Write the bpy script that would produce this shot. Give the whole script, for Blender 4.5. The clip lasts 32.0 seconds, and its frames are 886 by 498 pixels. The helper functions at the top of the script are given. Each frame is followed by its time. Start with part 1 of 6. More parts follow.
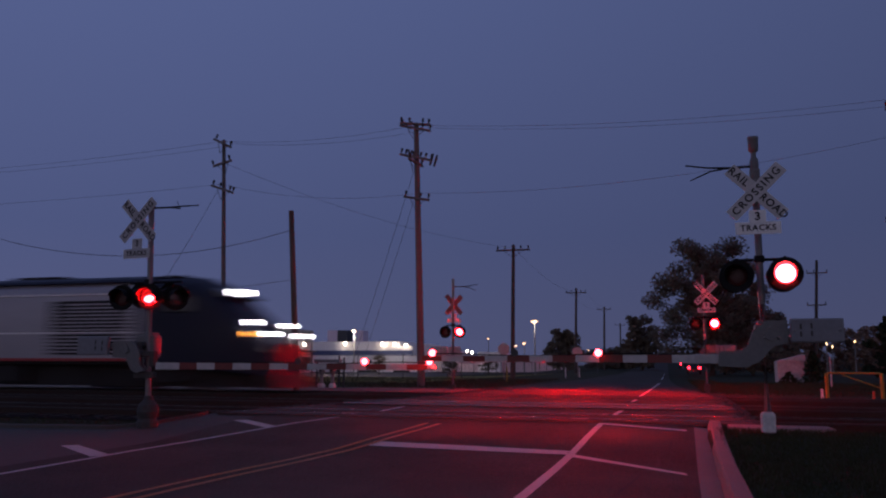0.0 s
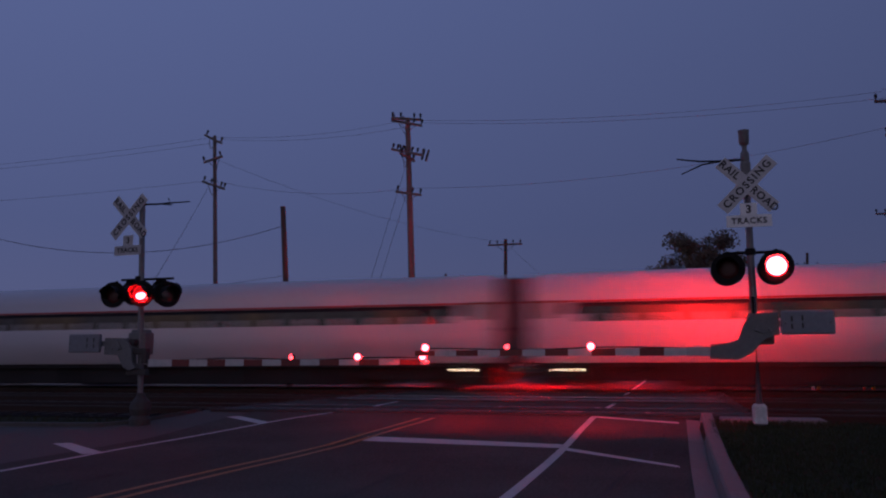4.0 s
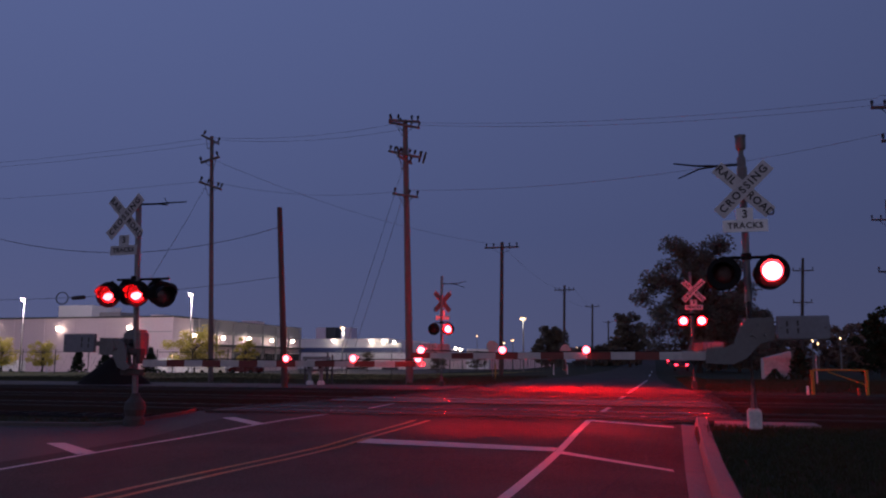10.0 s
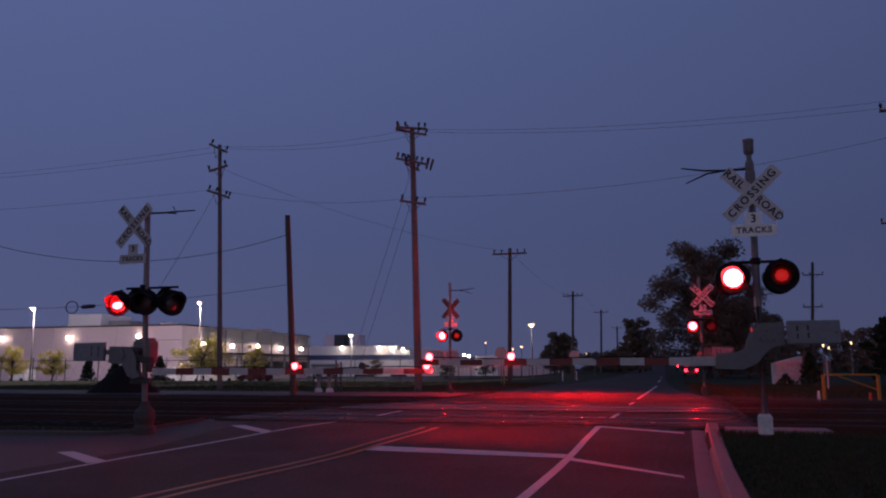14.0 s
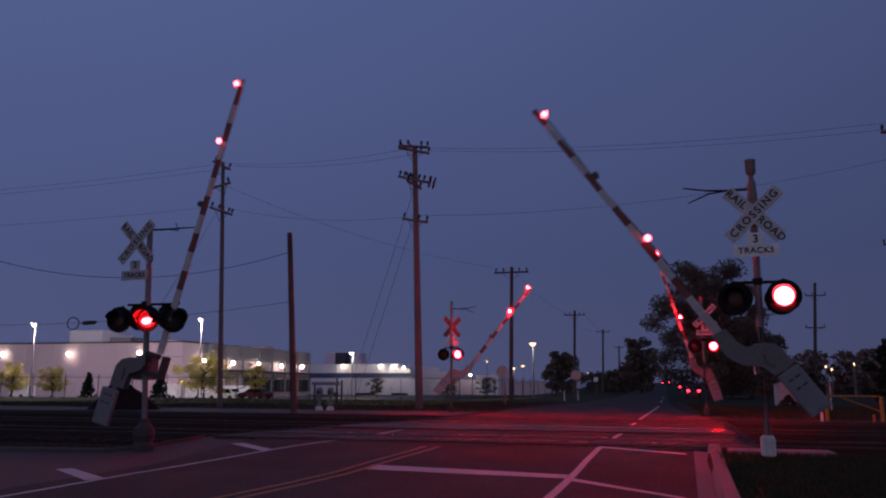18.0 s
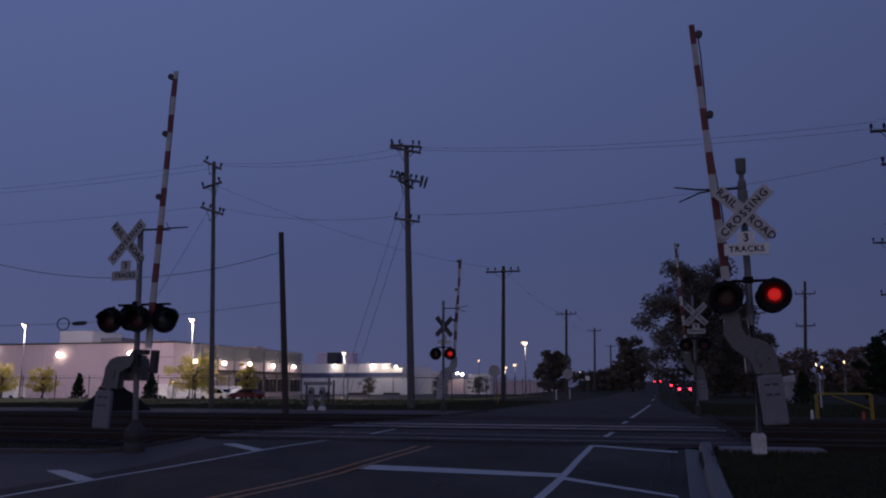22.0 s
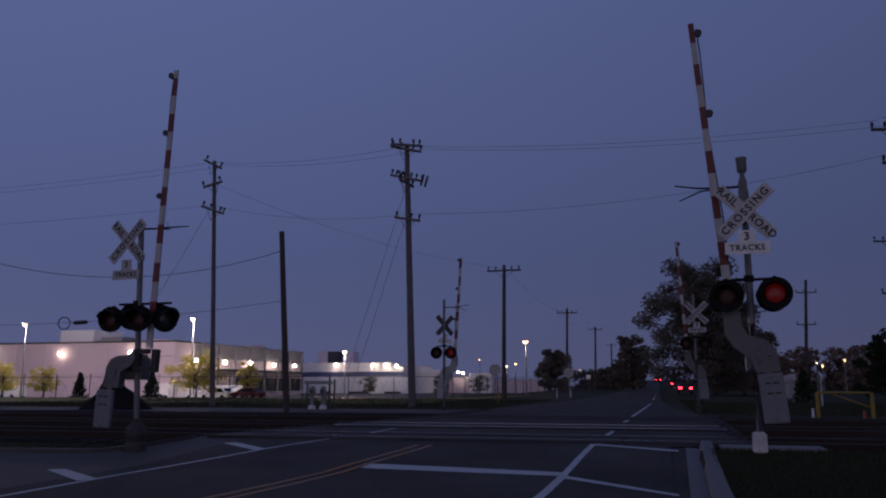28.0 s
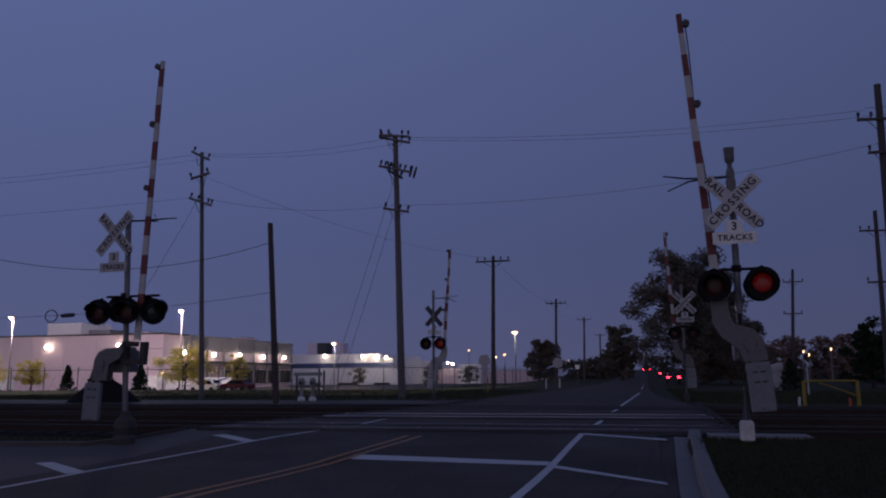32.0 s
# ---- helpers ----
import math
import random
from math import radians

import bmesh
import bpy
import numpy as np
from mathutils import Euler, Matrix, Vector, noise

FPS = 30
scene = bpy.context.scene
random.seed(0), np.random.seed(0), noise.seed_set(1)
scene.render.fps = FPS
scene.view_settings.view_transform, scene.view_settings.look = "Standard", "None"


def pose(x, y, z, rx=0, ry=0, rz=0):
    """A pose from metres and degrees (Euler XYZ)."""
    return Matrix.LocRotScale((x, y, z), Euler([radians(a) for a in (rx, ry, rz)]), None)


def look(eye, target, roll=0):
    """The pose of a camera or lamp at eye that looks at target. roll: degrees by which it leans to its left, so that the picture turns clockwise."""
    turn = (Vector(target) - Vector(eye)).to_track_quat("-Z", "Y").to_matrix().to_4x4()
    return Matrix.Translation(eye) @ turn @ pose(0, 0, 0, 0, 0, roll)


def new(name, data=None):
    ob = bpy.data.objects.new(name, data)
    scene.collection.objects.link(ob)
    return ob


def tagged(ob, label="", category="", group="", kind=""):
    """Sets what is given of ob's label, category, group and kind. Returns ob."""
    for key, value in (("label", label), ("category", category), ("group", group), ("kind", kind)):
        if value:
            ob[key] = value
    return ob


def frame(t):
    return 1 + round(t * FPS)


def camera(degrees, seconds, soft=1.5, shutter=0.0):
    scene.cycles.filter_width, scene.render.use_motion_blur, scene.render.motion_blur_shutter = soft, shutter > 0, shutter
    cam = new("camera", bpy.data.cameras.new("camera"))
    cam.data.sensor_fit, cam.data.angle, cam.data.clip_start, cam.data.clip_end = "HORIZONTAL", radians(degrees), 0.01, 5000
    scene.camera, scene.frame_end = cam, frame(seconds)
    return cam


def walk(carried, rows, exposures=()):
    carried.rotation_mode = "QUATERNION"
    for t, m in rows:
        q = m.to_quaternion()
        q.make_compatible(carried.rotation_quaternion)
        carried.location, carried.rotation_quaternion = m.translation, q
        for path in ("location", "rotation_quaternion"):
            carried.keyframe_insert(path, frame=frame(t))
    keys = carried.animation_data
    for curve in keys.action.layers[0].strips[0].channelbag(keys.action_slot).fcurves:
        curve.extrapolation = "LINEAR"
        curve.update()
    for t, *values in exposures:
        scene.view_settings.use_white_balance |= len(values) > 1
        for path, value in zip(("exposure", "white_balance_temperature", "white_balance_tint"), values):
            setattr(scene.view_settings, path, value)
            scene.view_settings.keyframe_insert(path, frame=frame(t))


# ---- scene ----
# A camera held at eye height beside the kerb, turning a little; x to the right across the road, y along the road.
EYE = (0.0, 0.0, 1.03)
# seconds, point looked at, lean
PATH = [
    (0.0, (-5.354, 19.052, 3.924), 0.191),
    (0.5, (-5.372, 19.036, 3.994), 0.105),
    (1.0, (-5.329, 19.062, 3.899), 0.124),
    (1.5, (-5.271, 19.090, 3.819), 0.043),
    (2.0, (-5.264, 19.111, 3.690), 0.098),
    (2.5, (-5.257, 19.118, 3.648), 0.061),
    (3.0, (-5.232, 19.120, 3.689), -0.244),
    (3.5, (-5.172, 19.120, 3.803), -0.321),
    (5.5, (-5.251, 19.110, 3.723), 0.047),
    (6.0, (-5.290, 19.104, 3.687), 0.088),
    (6.5, (-5.339, 19.095, 3.649), -0.053),
    (7.0, (-5.375, 19.087, 3.638), 0.086),
    (7.5, (-5.389, 19.079, 3.664), 0.106),
    (8.0, (-5.319, 19.099, 3.667), 0.165),
    (8.5, (-5.311, 19.102, 3.661), 0.102),
    (9.0, (-5.240, 19.118, 3.686), 0.401),
    (9.5, (-5.143, 19.124, 3.827), 0.512),
    (10.0, (-5.081, 19.136, 3.854), 0.168),
    (10.5, (-5.028, 19.156, 3.818), 0.133),
    (11.0, (-5.140, 19.133, 3.773), 0.267),
    (11.5, (-5.198, 19.113, 3.799), -0.079),
    (12.0, (-5.156, 19.134, 3.730), -0.223),
    (12.5, (-4.910, 19.182, 3.846), -0.458),
    (13.0, (-5.013, 19.151, 3.875), -0.651),
    (13.5, (-5.159, 19.108, 3.907), -0.524),
    (14.0, (-5.266, 19.061, 4.021), -0.146),
    (14.5, (-5.315, 19.051, 4.000), -0.070),
    (16.5, (-5.272, 19.034, 4.181), 0.073),
    (17.0, (-5.276, 19.004, 4.346), 0.040),
    (17.5, (-5.290, 18.984, 4.441), 0.107),
    (18.0, (-5.292, 18.977, 4.477), 0.232),
    (18.5, (-5.310, 18.975, 4.458), 0.504),
    (19.0, (-5.267, 18.986, 4.467), 0.333),
    (19.5, (-5.227, 18.990, 4.504), 0.181),
    (20.0, (-5.204, 18.987, 4.554), 0.278),
    (20.5, (-5.164, 19.005, 4.515), 0.586),
    (21.0, (-5.156, 19.015, 4.470), 0.540),
    (21.5, (-5.125, 19.023, 4.472), 0.151),
    (22.0, (-5.092, 19.034, 4.463), -0.000),
    (22.5, (-5.096, 19.043, 4.404), 0.150),
    (23.0, (-5.085, 19.057, 4.344), 0.327),
    (23.5, (-5.081, 19.065, 4.302), 0.134),
    (24.0, (-5.074, 19.067, 4.299), -0.006),
    (24.5, (-5.045, 19.081, 4.266), -0.073),
    (25.0, (-5.063, 19.080, 4.241), 0.181),
    (25.5, (-5.115, 19.058, 4.290), 0.229),
    (27.5, (-5.093, 19.037, 4.442), -0.088),
    (28.0, (-5.109, 19.034, 4.436), -0.045),
    (28.5, (-5.126, 19.034, 4.413), -0.184),
    (29.0, (-5.113, 19.044, 4.371), -0.324),
    (29.5, (-5.047, 19.067, 4.343), -0.412),
    (30.0, (-4.999, 19.079, 4.347), -0.247),
    (30.5, (-4.959, 19.094, 4.322), -0.227),
    (31.0, (-4.914, 19.113, 4.279), -0.421),
    (31.5, (-4.869, 19.133, 4.229), -0.509),
    (32.0, (-4.851, 19.140, 4.211), -0.401),
]
cam = camera(58.50, 32.0, soft=2.1, shutter=1.2)
walk(cam, [(t, look(EYE, target, lean)) for t, target, lean in PATH], [(0, -0.04, 6500, 10), (2, 0.03, 6500, 10), (13.5, 0.0, 6470, 10), (16.5, -0.12, 6340, 11), (21.2, -0.12, 6320, 11), (22.5, 0.04, 6430, 9), (26, 0.05, 6560, 10), (32, 0.06, 6560, 10)])

# ---- light: a clear sky after sunset, the afterglow low behind the camera ----
world = bpy.data.worlds.new("dusk_sky")
scene.world = world
world.use_nodes = True
wt = world.node_tree
wt.nodes.clear()


def wnode(kind, **inputs):
    n = wt.nodes.new(kind)
    for k, v in inputs.items():
        n.inputs[k].default_value = v
    return n


w_out = wnode("ShaderNodeOutputWorld")
w_bg = wnode("ShaderNodeBackground", Strength=1.0)
w_co = wnode("ShaderNodeTexCoord")
w_sep = wnode("ShaderNodeSeparateXYZ")
w_ramp = wnode("ShaderNodeValToRGB")
w_ramp.color_ramp.elements[0].position, w_ramp.color_ramp.elements[0].color = 0.0, (0.080, 0.088, 0.180, 1)
w_ramp.color_ramp.elements[1].position, w_ramp.color_ramp.elements[1].color = 0.55, (0.090, 0.119, 0.275, 1)
mid = w_ramp.color_ramp.elements.new(0.16)
mid.color = (0.069, 0.087, 0.198, 1)
w_glow = wnode("ShaderNodeMapRange")
w_glow.interpolation_type = "SMOOTHSTEP"
for key, val in (("From Min", 0.25), ("From Max", 1.0), ("To Min", 0.0), ("To Max", 1.0)):
    w_glow.inputs[key].default_value = val
w_low = wnode("ShaderNodeMapRange")
for key, val in (("From Min", 0.0), ("From Max", 0.65), ("To Min", 1.0), ("To Max", 0.0)):
    w_low.inputs[key].default_value = val
w_mul = wt.nodes.new("ShaderNodeMath")
w_mul.operation = "MULTIPLY"
w_mix = wt.nodes.new("ShaderNodeMix")
w_mix.data_type = "RGBA"
w_mix.inputs[7].default_value = (0.56, 0.47, 0.57, 1)
# the afterglow lies low behind the camera, a little to the east
w_dot = wt.nodes.new("ShaderNodeVectorMath")
w_dot.operation = "DOT_PRODUCT"
w_dot.inputs[1].default_value = (0.20, -0.98, 0.0)
L = wt.links.new
L(w_co.outputs["Generated"], w_sep.inputs[0])
L(w_sep.outputs["Z"], w_ramp.inputs[0])
L(w_co.outputs["Generated"], w_dot.inputs[0])
L(w_dot.outputs["Value"], w_glow.inputs[0])
L(w_sep.outputs["Z"], w_low.inputs[0])
L(w_glow.outputs[0], w_mul.inputs[0])
L(w_low.outputs[0], w_mul.inputs[1])
L(w_mul.outputs[0], w_mix.inputs[0])
L(w_ramp.outputs[0], w_mix.inputs[6])
# a little darker towards the east
w_east = wnode("ShaderNodeMapRange")
for key, val in (("From Min", -0.75), ("From Max", 0.35), ("To Min", 1.12), ("To Max", 0.76)):
    w_east.inputs[key].default_value = val
L(w_sep.outputs["X"], w_east.inputs[0])
L(w_east.outputs[0], w_bg.inputs["Strength"])
L(w_mix.outputs[2], w_bg.inputs["Color"])
L(w_bg.outputs[0], w_out.inputs[0])


def wall_lamp_light(x, y, z, watts, colour=(1.0, 0.86, 0.82), size=0.25):
    d = bpy.data.lights.new("lamp_light", "POINT")
    d.energy, d.color, d.shadow_soft_size = watts, colour, size
    ob = new("lamp_light", d)
    ob.location = (x, y, z)
    return ob


# ---- materials ----
MATS = {}


def material(name, colour, rough=0.6, metal=0.0, grain=8.0, stain=0.7, vary=0.25, bump=0.2, spec=0.5, per_piece=0.0, coat=0.0):
    """A surface with grain and stains at two scales."""
    if name in MATS:
        return MATS[name]
    m = bpy.data.materials.new(name)
    m.use_nodes = True
    nt = m.node_tree
    p = nt.nodes["Principled BSDF"]
    co = nt.nodes.new("ShaderNodeTexCoord")
    fine, broad = nt.nodes.new("ShaderNodeTexNoise"), nt.nodes.new("ShaderNodeTexNoise")
    for n, s, d in ((fine, grain, 6), (broad, stain, 4)):
        n.inputs["Scale"].default_value, n.inputs["Detail"].default_value = s, d
        nt.links.new(co.outputs["Object"], n.inputs["Vector"])
    add = nt.nodes.new("ShaderNodeMath")
    add.operation = "ADD"
    nt.links.new(fine.outputs[0], add.inputs[0])
    nt.links.new(broad.outputs[0], add.inputs[1])
    rng = nt.nodes.new("ShaderNodeMapRange")
    for key, val in (("From Min", 0.6), ("From Max", 1.4), ("To Min", 1 - vary), ("To Max", 1 + vary)):
        rng.inputs[key].default_value = val
    nt.links.new(add.outputs[0], rng.inputs[0])
    value = rng.outputs[0]
    if per_piece:
        info = nt.nodes.new("ShaderNodeObjectInfo")
        r2 = nt.nodes.new("ShaderNodeMapRange")
        r2.inputs["To Min"].default_value, r2.inputs["To Max"].default_value = 1 - per_piece, 1 + per_piece
        nt.links.new(info.outputs["Random"], r2.inputs[0])
        mu = nt.nodes.new("ShaderNodeMath")
        mu.operation = "MULTIPLY"
        nt.links.new(value, mu.inputs[0])
        nt.links.new(r2.outputs[0], mu.inputs[1])
        value = mu.outputs[0]
    hsv = nt.nodes.new("ShaderNodeHueSaturation")
    hsv.inputs["Color"].default_value = (*colour, 1)
    nt.links.new(value, hsv.inputs["Value"])
    nt.links.new(hsv.outputs[0], p.inputs["Base Color"])
    r3 = nt.nodes.new("ShaderNodeMapRange")
    for key, val in (("From Min", 0.3), ("From Max", 0.7), ("To Min", max(0.02, rough - 0.12)), ("To Max", min(1, rough + 0.12))):
        r3.inputs[key].default_value = val
    nt.links.new(broad.outputs[0], r3.inputs[0])
    nt.links.new(r3.outputs[0], p.inputs["Roughness"])
    p.inputs["Metallic"].default_value = metal
    p.inputs["Specular IOR Level"].default_value = spec
    p.inputs["Coat Weight"].default_value = coat
    if bump:
        b = nt.nodes.new("ShaderNodeBump")
        b.inputs["Strength"].default_value, b.inputs["Distance"].default_value = bump, 0.02
        nt.links.new(fine.outputs[0], b.inputs["Height"])
        nt.links.new(b.outputs[0], p.inputs["Normal"])
    MATS[name] = m
    return m


def glowing(name, colour, strength, base=(0.3, 0.3, 0.3)):
    if name in MATS:
        return MATS[name]
    m = bpy.data.materials.new(name)
    m.use_nodes = True
    p = m.node_tree.nodes["Principled BSDF"]
    p.inputs["Base Color"].default_value = (*base, 1)
    p.inputs["Roughness"].default_value = 0.3
    p.inputs["Emission Color"].default_value = (*colour, 1)
    p.inputs["Emission Strength"].default_value = strength
    MATS[name] = m
    return m


def glass(name, colour, rough=0.08, coat=0.5):
    if name in MATS:
        return MATS[name]
    m = bpy.data.materials.new(name)
    m.use_nodes = True
    p = m.node_tree.nodes["Principled BSDF"]
    p.inputs["Base Color"].default_value = (*colour, 1)
    p.inputs["Roughness"].default_value = rough
    p.inputs["Coat Weight"].default_value = coat
    MATS[name] = m
    return m


ASPHALT = material("worn_grey_asphalt", (0.074, 0.067, 0.060), 0.9, grain=30, stain=0.45, vary=0.62, bump=0.7, spec=0.05)
ASPHALT_OLD = material("old_side_street_asphalt", (0.084, 0.074, 0.068), 0.85, grain=22, stain=0.5, vary=0.3, bump=0.4, spec=0.2)
PANEL = material("crossing_concrete", (0.054, 0.049, 0.046), 0.85, grain=14, stain=0.9, vary=0.40, bump=0.3, spec=0.04, per_piece=0.16)
CONCRETE = material("kerb_concrete", (0.155, 0.145, 0.133), 0.8, grain=18, stain=0.8, vary=0.2, bump=0.3, per_piece=0.08)
PAINT_WHITE = material("road_paint_white", (0.41, 0.41, 0.40), 0.6, grain=30, stain=1.2, vary=0.3, bump=0.25)
PAINT_YELLOW = material("road_paint_yellow", (0.29, 0.115, 0.018), 0.6, grain=30, stain=1.2, vary=0.35, bump=0.25)
GRASS_GROUND = material("dim_grass_ground", (0.030, 0.031, 0.018), 0.95, grain=9, stain=0.15, vary=0.45, bump=0.5, spec=0.1)
GRASS_BLADE = material("grass_blades", (0.040, 0.044, 0.020), 0.8, grain=5, stain=0.2, vary=0.4, bump=0.0, spec=0.2)
BALLAST = material("track_ballast", (0.016, 0.014, 0.013), 0.98, grain=16, stain=0.5, vary=0.5, bump=1.0, spec=0.05)
TIE_WOOD = material("creosoted_tie", (0.014, 0.011, 0.010), 0.9, grain=12, stain=1.0, vary=0.35, bump=0.4, per_piece=0.25)
RAIL_SIDE = material("rusty_rail_side", (0.035, 0.022, 0.016), 0.75, 0.3, grain=20, vary=0.3)
RAIL_TOP = material("polished_rail_head", (0.34, 0.31, 0.30), 0.10, 1.0, grain=30, stain=2.0, vary=0.12, bump=0.0)
RAIL_WORN = material("worn_rail_head", (0.15, 0.135, 0.13), 0.20, 1.0, grain=30, stain=2.0, vary=0.2, bump=0.0)
GALV = material("galvanised_mast", (0.17, 0.17, 0.175), 0.5, 0.55, grain=18, stain=1.2, vary=0.2, bump=0.1)
PALE_CASTING = material("pale_grey_casting", (0.36, 0.36, 0.37), 0.55, grain=16, stain=1.5, vary=0.22, bump=0.15)
GREY_PAINT = material("grey_painted_casting", (0.125, 0.125, 0.122), 0.55, grain=16, stain=1.5, vary=0.22, bump=0.15)
RAIL_DULL = material("dull_rail_head", (0.030, 0.025, 0.023), 0.7, 0.2, grain=30, vary=0.3, bump=0.1)
DARK_BASE = material("dark_stained_base", (0.05, 0.045, 0.042), 0.8, grain=12, vary=0.3)
YARD_LAWN = material("yard_lawn", (0.17, 0.155, 0.045), 0.9, grain=4, stain=0.12, vary=0.4, bump=0.4, spec=0.1)
PALE_BASE = material("pale_junction_base", (0.55, 0.54, 0.52), 0.6, grain=16, stain=1.8, vary=0.3, bump=0.2)
BLACK_METAL = material("black_signal_metal", (0.011, 0.011, 0.012), 0.55, grain=14, vary=0.3, bump=0.1, spec=0.10)
SIGN_WHITE = material("white_sign_face", (0.78, 0.77, 0.74), 0.45, grain=6, stain=1.4, vary=0.14, bump=0.03)
BLADE_AGED = material("aged_white_blade", (0.50, 0.49, 0.48), 0.5, grain=6, stain=1.4, vary=0.2, bump=0.03)
SIGN_DIRTY = material("grimy_white_sign_face", (0.40, 0.39, 0.38), 0.6, grain=6, stain=1.4, vary=0.3, bump=0.03)
SIGN_BLACK = material("black_lettering", (0.012, 0.012, 0.014), 0.6, vary=0.2, bump=0.0)
ARM_WHITE = material("white_gate_stripe", (0.42, 0.41, 0.40), 0.45, grain=8, stain=2.0, vary=0.18, bump=0.05)
ARM_RED = material("red_gate_stripe", (0.13, 0.011, 0.010), 0.45, grain=8, stain=2.0, vary=0.25, bump=0.05)
POLE_PALE = material("pale_weathered_pole_wood", (0.128, 0.112, 0.108), 0.9, grain=14, stain=0.6, vary=0.35, bump=0.4)
POLE_WOOD = material("weathered_pole_wood", (0.070, 0.058, 0.052), 0.9, grain=14, stain=0.6, vary=0.35, bump=0.4)
INSULATOR = material("dark_insulator", (0.03, 0.028, 0.03), 0.3, vary=0.1, bump=0)
CABLE = material("dark_cable", (0.03, 0.03, 0.034), 0.7, vary=0.1, bump=0)
STEEL = material("stainless_car_side", (0.44, 0.44, 0.455), 0.17, 0.95, grain=6, stain=0.5, vary=0.10, bump=0.04)
STEEL_BODY = material("brushed_steel_panel", (0.30, 0.30, 0.31), 0.42, 0.6, grain=6, stain=0.5, vary=0.12, bump=0.04)
# recessed steel, darkened in its colour to give the shade between flutes
STEEL_SHADE = material("shade_dark_recessed_steel", (0.07, 0.07, 0.078), 0.5, 0.5, grain=6, stain=0.5, vary=0.15, bump=0.04)
SMOOTH_STEEL = material("smooth_aluminium_side", (0.48, 0.47, 0.48), 0.42, 0.22, grain=5, stain=0.5, vary=0.10, bump=0.03)
LOCO_SILVER = material("silver_locomotive_paint", (0.31, 0.305, 0.32), 0.42, 0.35, grain=5, stain=0.5, vary=0.12, bump=0.03)
LOCO_BLUE = material("dark_blue_locomotive_paint", (0.010, 0.012, 0.026), 0.5, vary=0.2, bump=0.02, spec=0.25)
UNDERFRAME = material("black_underframe", (0.012, 0.011, 0.011), 0.8, grain=10, vary=0.4)
RED_STRIPE = material("red_side_stripe", (0.30, 0.02, 0.025), 0.4, vary=0.1, bump=0)
BLUE_STRIPE = material("blue_side_stripe", (0.02, 0.03, 0.10), 0.4, vary=0.1, bump=0)
CAR_WINDOW = material("dark_car_window", (0.006, 0.007, 0.010), 0.012, vary=0.1, bump=0, spec=0.45)
WINDOW_BAND = material("dark_window_band", (0.012, 0.012, 0.018), 0.4, vary=0.15, bump=0, spec=0.12)
WINDOW_WARM = glowing("lit_car_window", (1.0, 0.52, 0.09), 0.55, (0.06, 0.04, 0.02))
WINDOW_MID = glowing("dim_lit_car_window", (1.0, 0.52, 0.10), 0.14, (0.03, 0.02, 0.012))
WINDOW_FAINT = glowing("faint_car_window", (1.0, 0.55, 0.18), 0.010, (0.02, 0.016, 0.012))
ENGINE_DIM = glowing("dim_engine_room", (1.0, 0.80, 0.48), 0.20, (0.06, 0.05, 0.04))
ENGINE_LAMP = glowing("engine_room_lamp", (1.0, 0.90, 0.62), 2.2, (0.06, 0.05, 0.04))
ENGINE_GLOW = glowing("lit_engine_room", (1.0, 0.80, 0.50), 0.62, (0.06, 0.05, 0.04))
VESTIBULE_GLOW = glowing("lit_vestibule", (1.0, 0.82, 0.55), 0.42, (0.06, 0.05, 0.04))
HEADLIGHT = glowing("train_headlight", (1.0, 0.97, 1.0), 22.0)
AMBER = glowing("amber_marker", (1.0, 0.35, 0.04), 9.0)
STEP_LIGHT = glowing("white_step_light", (1.0, 0.80, 0.55), 12.0)
RED_LIT = glowing("lit_red_lamp", (1.0, 0.022, 0.030), 95.0, (0.3, 0.02, 0.02))
RED_LIT_FAR = glowing("lit_red_far_lamp", (1.0, 0.0013, 0.0019), 1250.0, (0.3, 0.02, 0.02))
RED_LIT_SMALL_FAR = glowing("lit_red_far_gate_lamp", (1.0, 0.00017, 0.00024), 9000.0, (0.3, 0.02, 0.02))
RED_LIT_SMALL = glowing("lit_red_gate_lamp", (1.0, 0.030, 0.042), 38.0, (0.3, 0.02, 0.02))
RED_LIT_SIDE = glowing("lit_red_side_beam", (1.0, 0.0045, 0.006), 260.0, (0.3, 0.02, 0.02))
RED_BEAM = glowing("red_beam_lamp", (1.0, 0.008, 0.012), 9500.0, (0.3, 0.02, 0.02))
RED_BEAM_SIDE = glowing("red_side_beam_lamp", (1.0, 0.008, 0.012), 420.0, (0.3, 0.02, 0.02))
RED_BEAM_SMALL = glowing("small_red_beam_lamp", (1.0, 0.010, 0.014), 2200.0, (0.3, 0.02, 0.02))
RED_BEAM_FAINT = glowing("faint_red_beam_lamp", (1.0, 0.010, 0.014), 160.0, (0.3, 0.02, 0.02))
RED_RIM = glowing("red_lamp_rim", (1.0, 0.006, 0.016), 3.2, (0.3, 0.02, 0.02))
RED_DIM = glowing("red_lamp_dim_part", (1.0, 0.012, 0.016), 0.55, (0.2, 0.01, 0.01))
RED_LENS = glass("dark_red_lens", (0.050, 0.003, 0.003), 0.45, 0.0)
RED_LENS_WARM = glowing("faintly_glowing_red_lens", (1.0, 0.012, 0.012), 0.028, (0.04, 0.003, 0.003))
RED_AFTERGLOW = glowing("afterglow_red_lens", (1.0, 0.022, 0.020), 0.42, (0.06, 0.004, 0.004))
RED_EMBER = glowing("fading_red_lens", (1.0, 0.018, 0.018), 0.22, (0.05, 0.003, 0.003))
GREY_LENS = glass("dull_grey_lens", (0.04, 0.05, 0.045), 0.2)
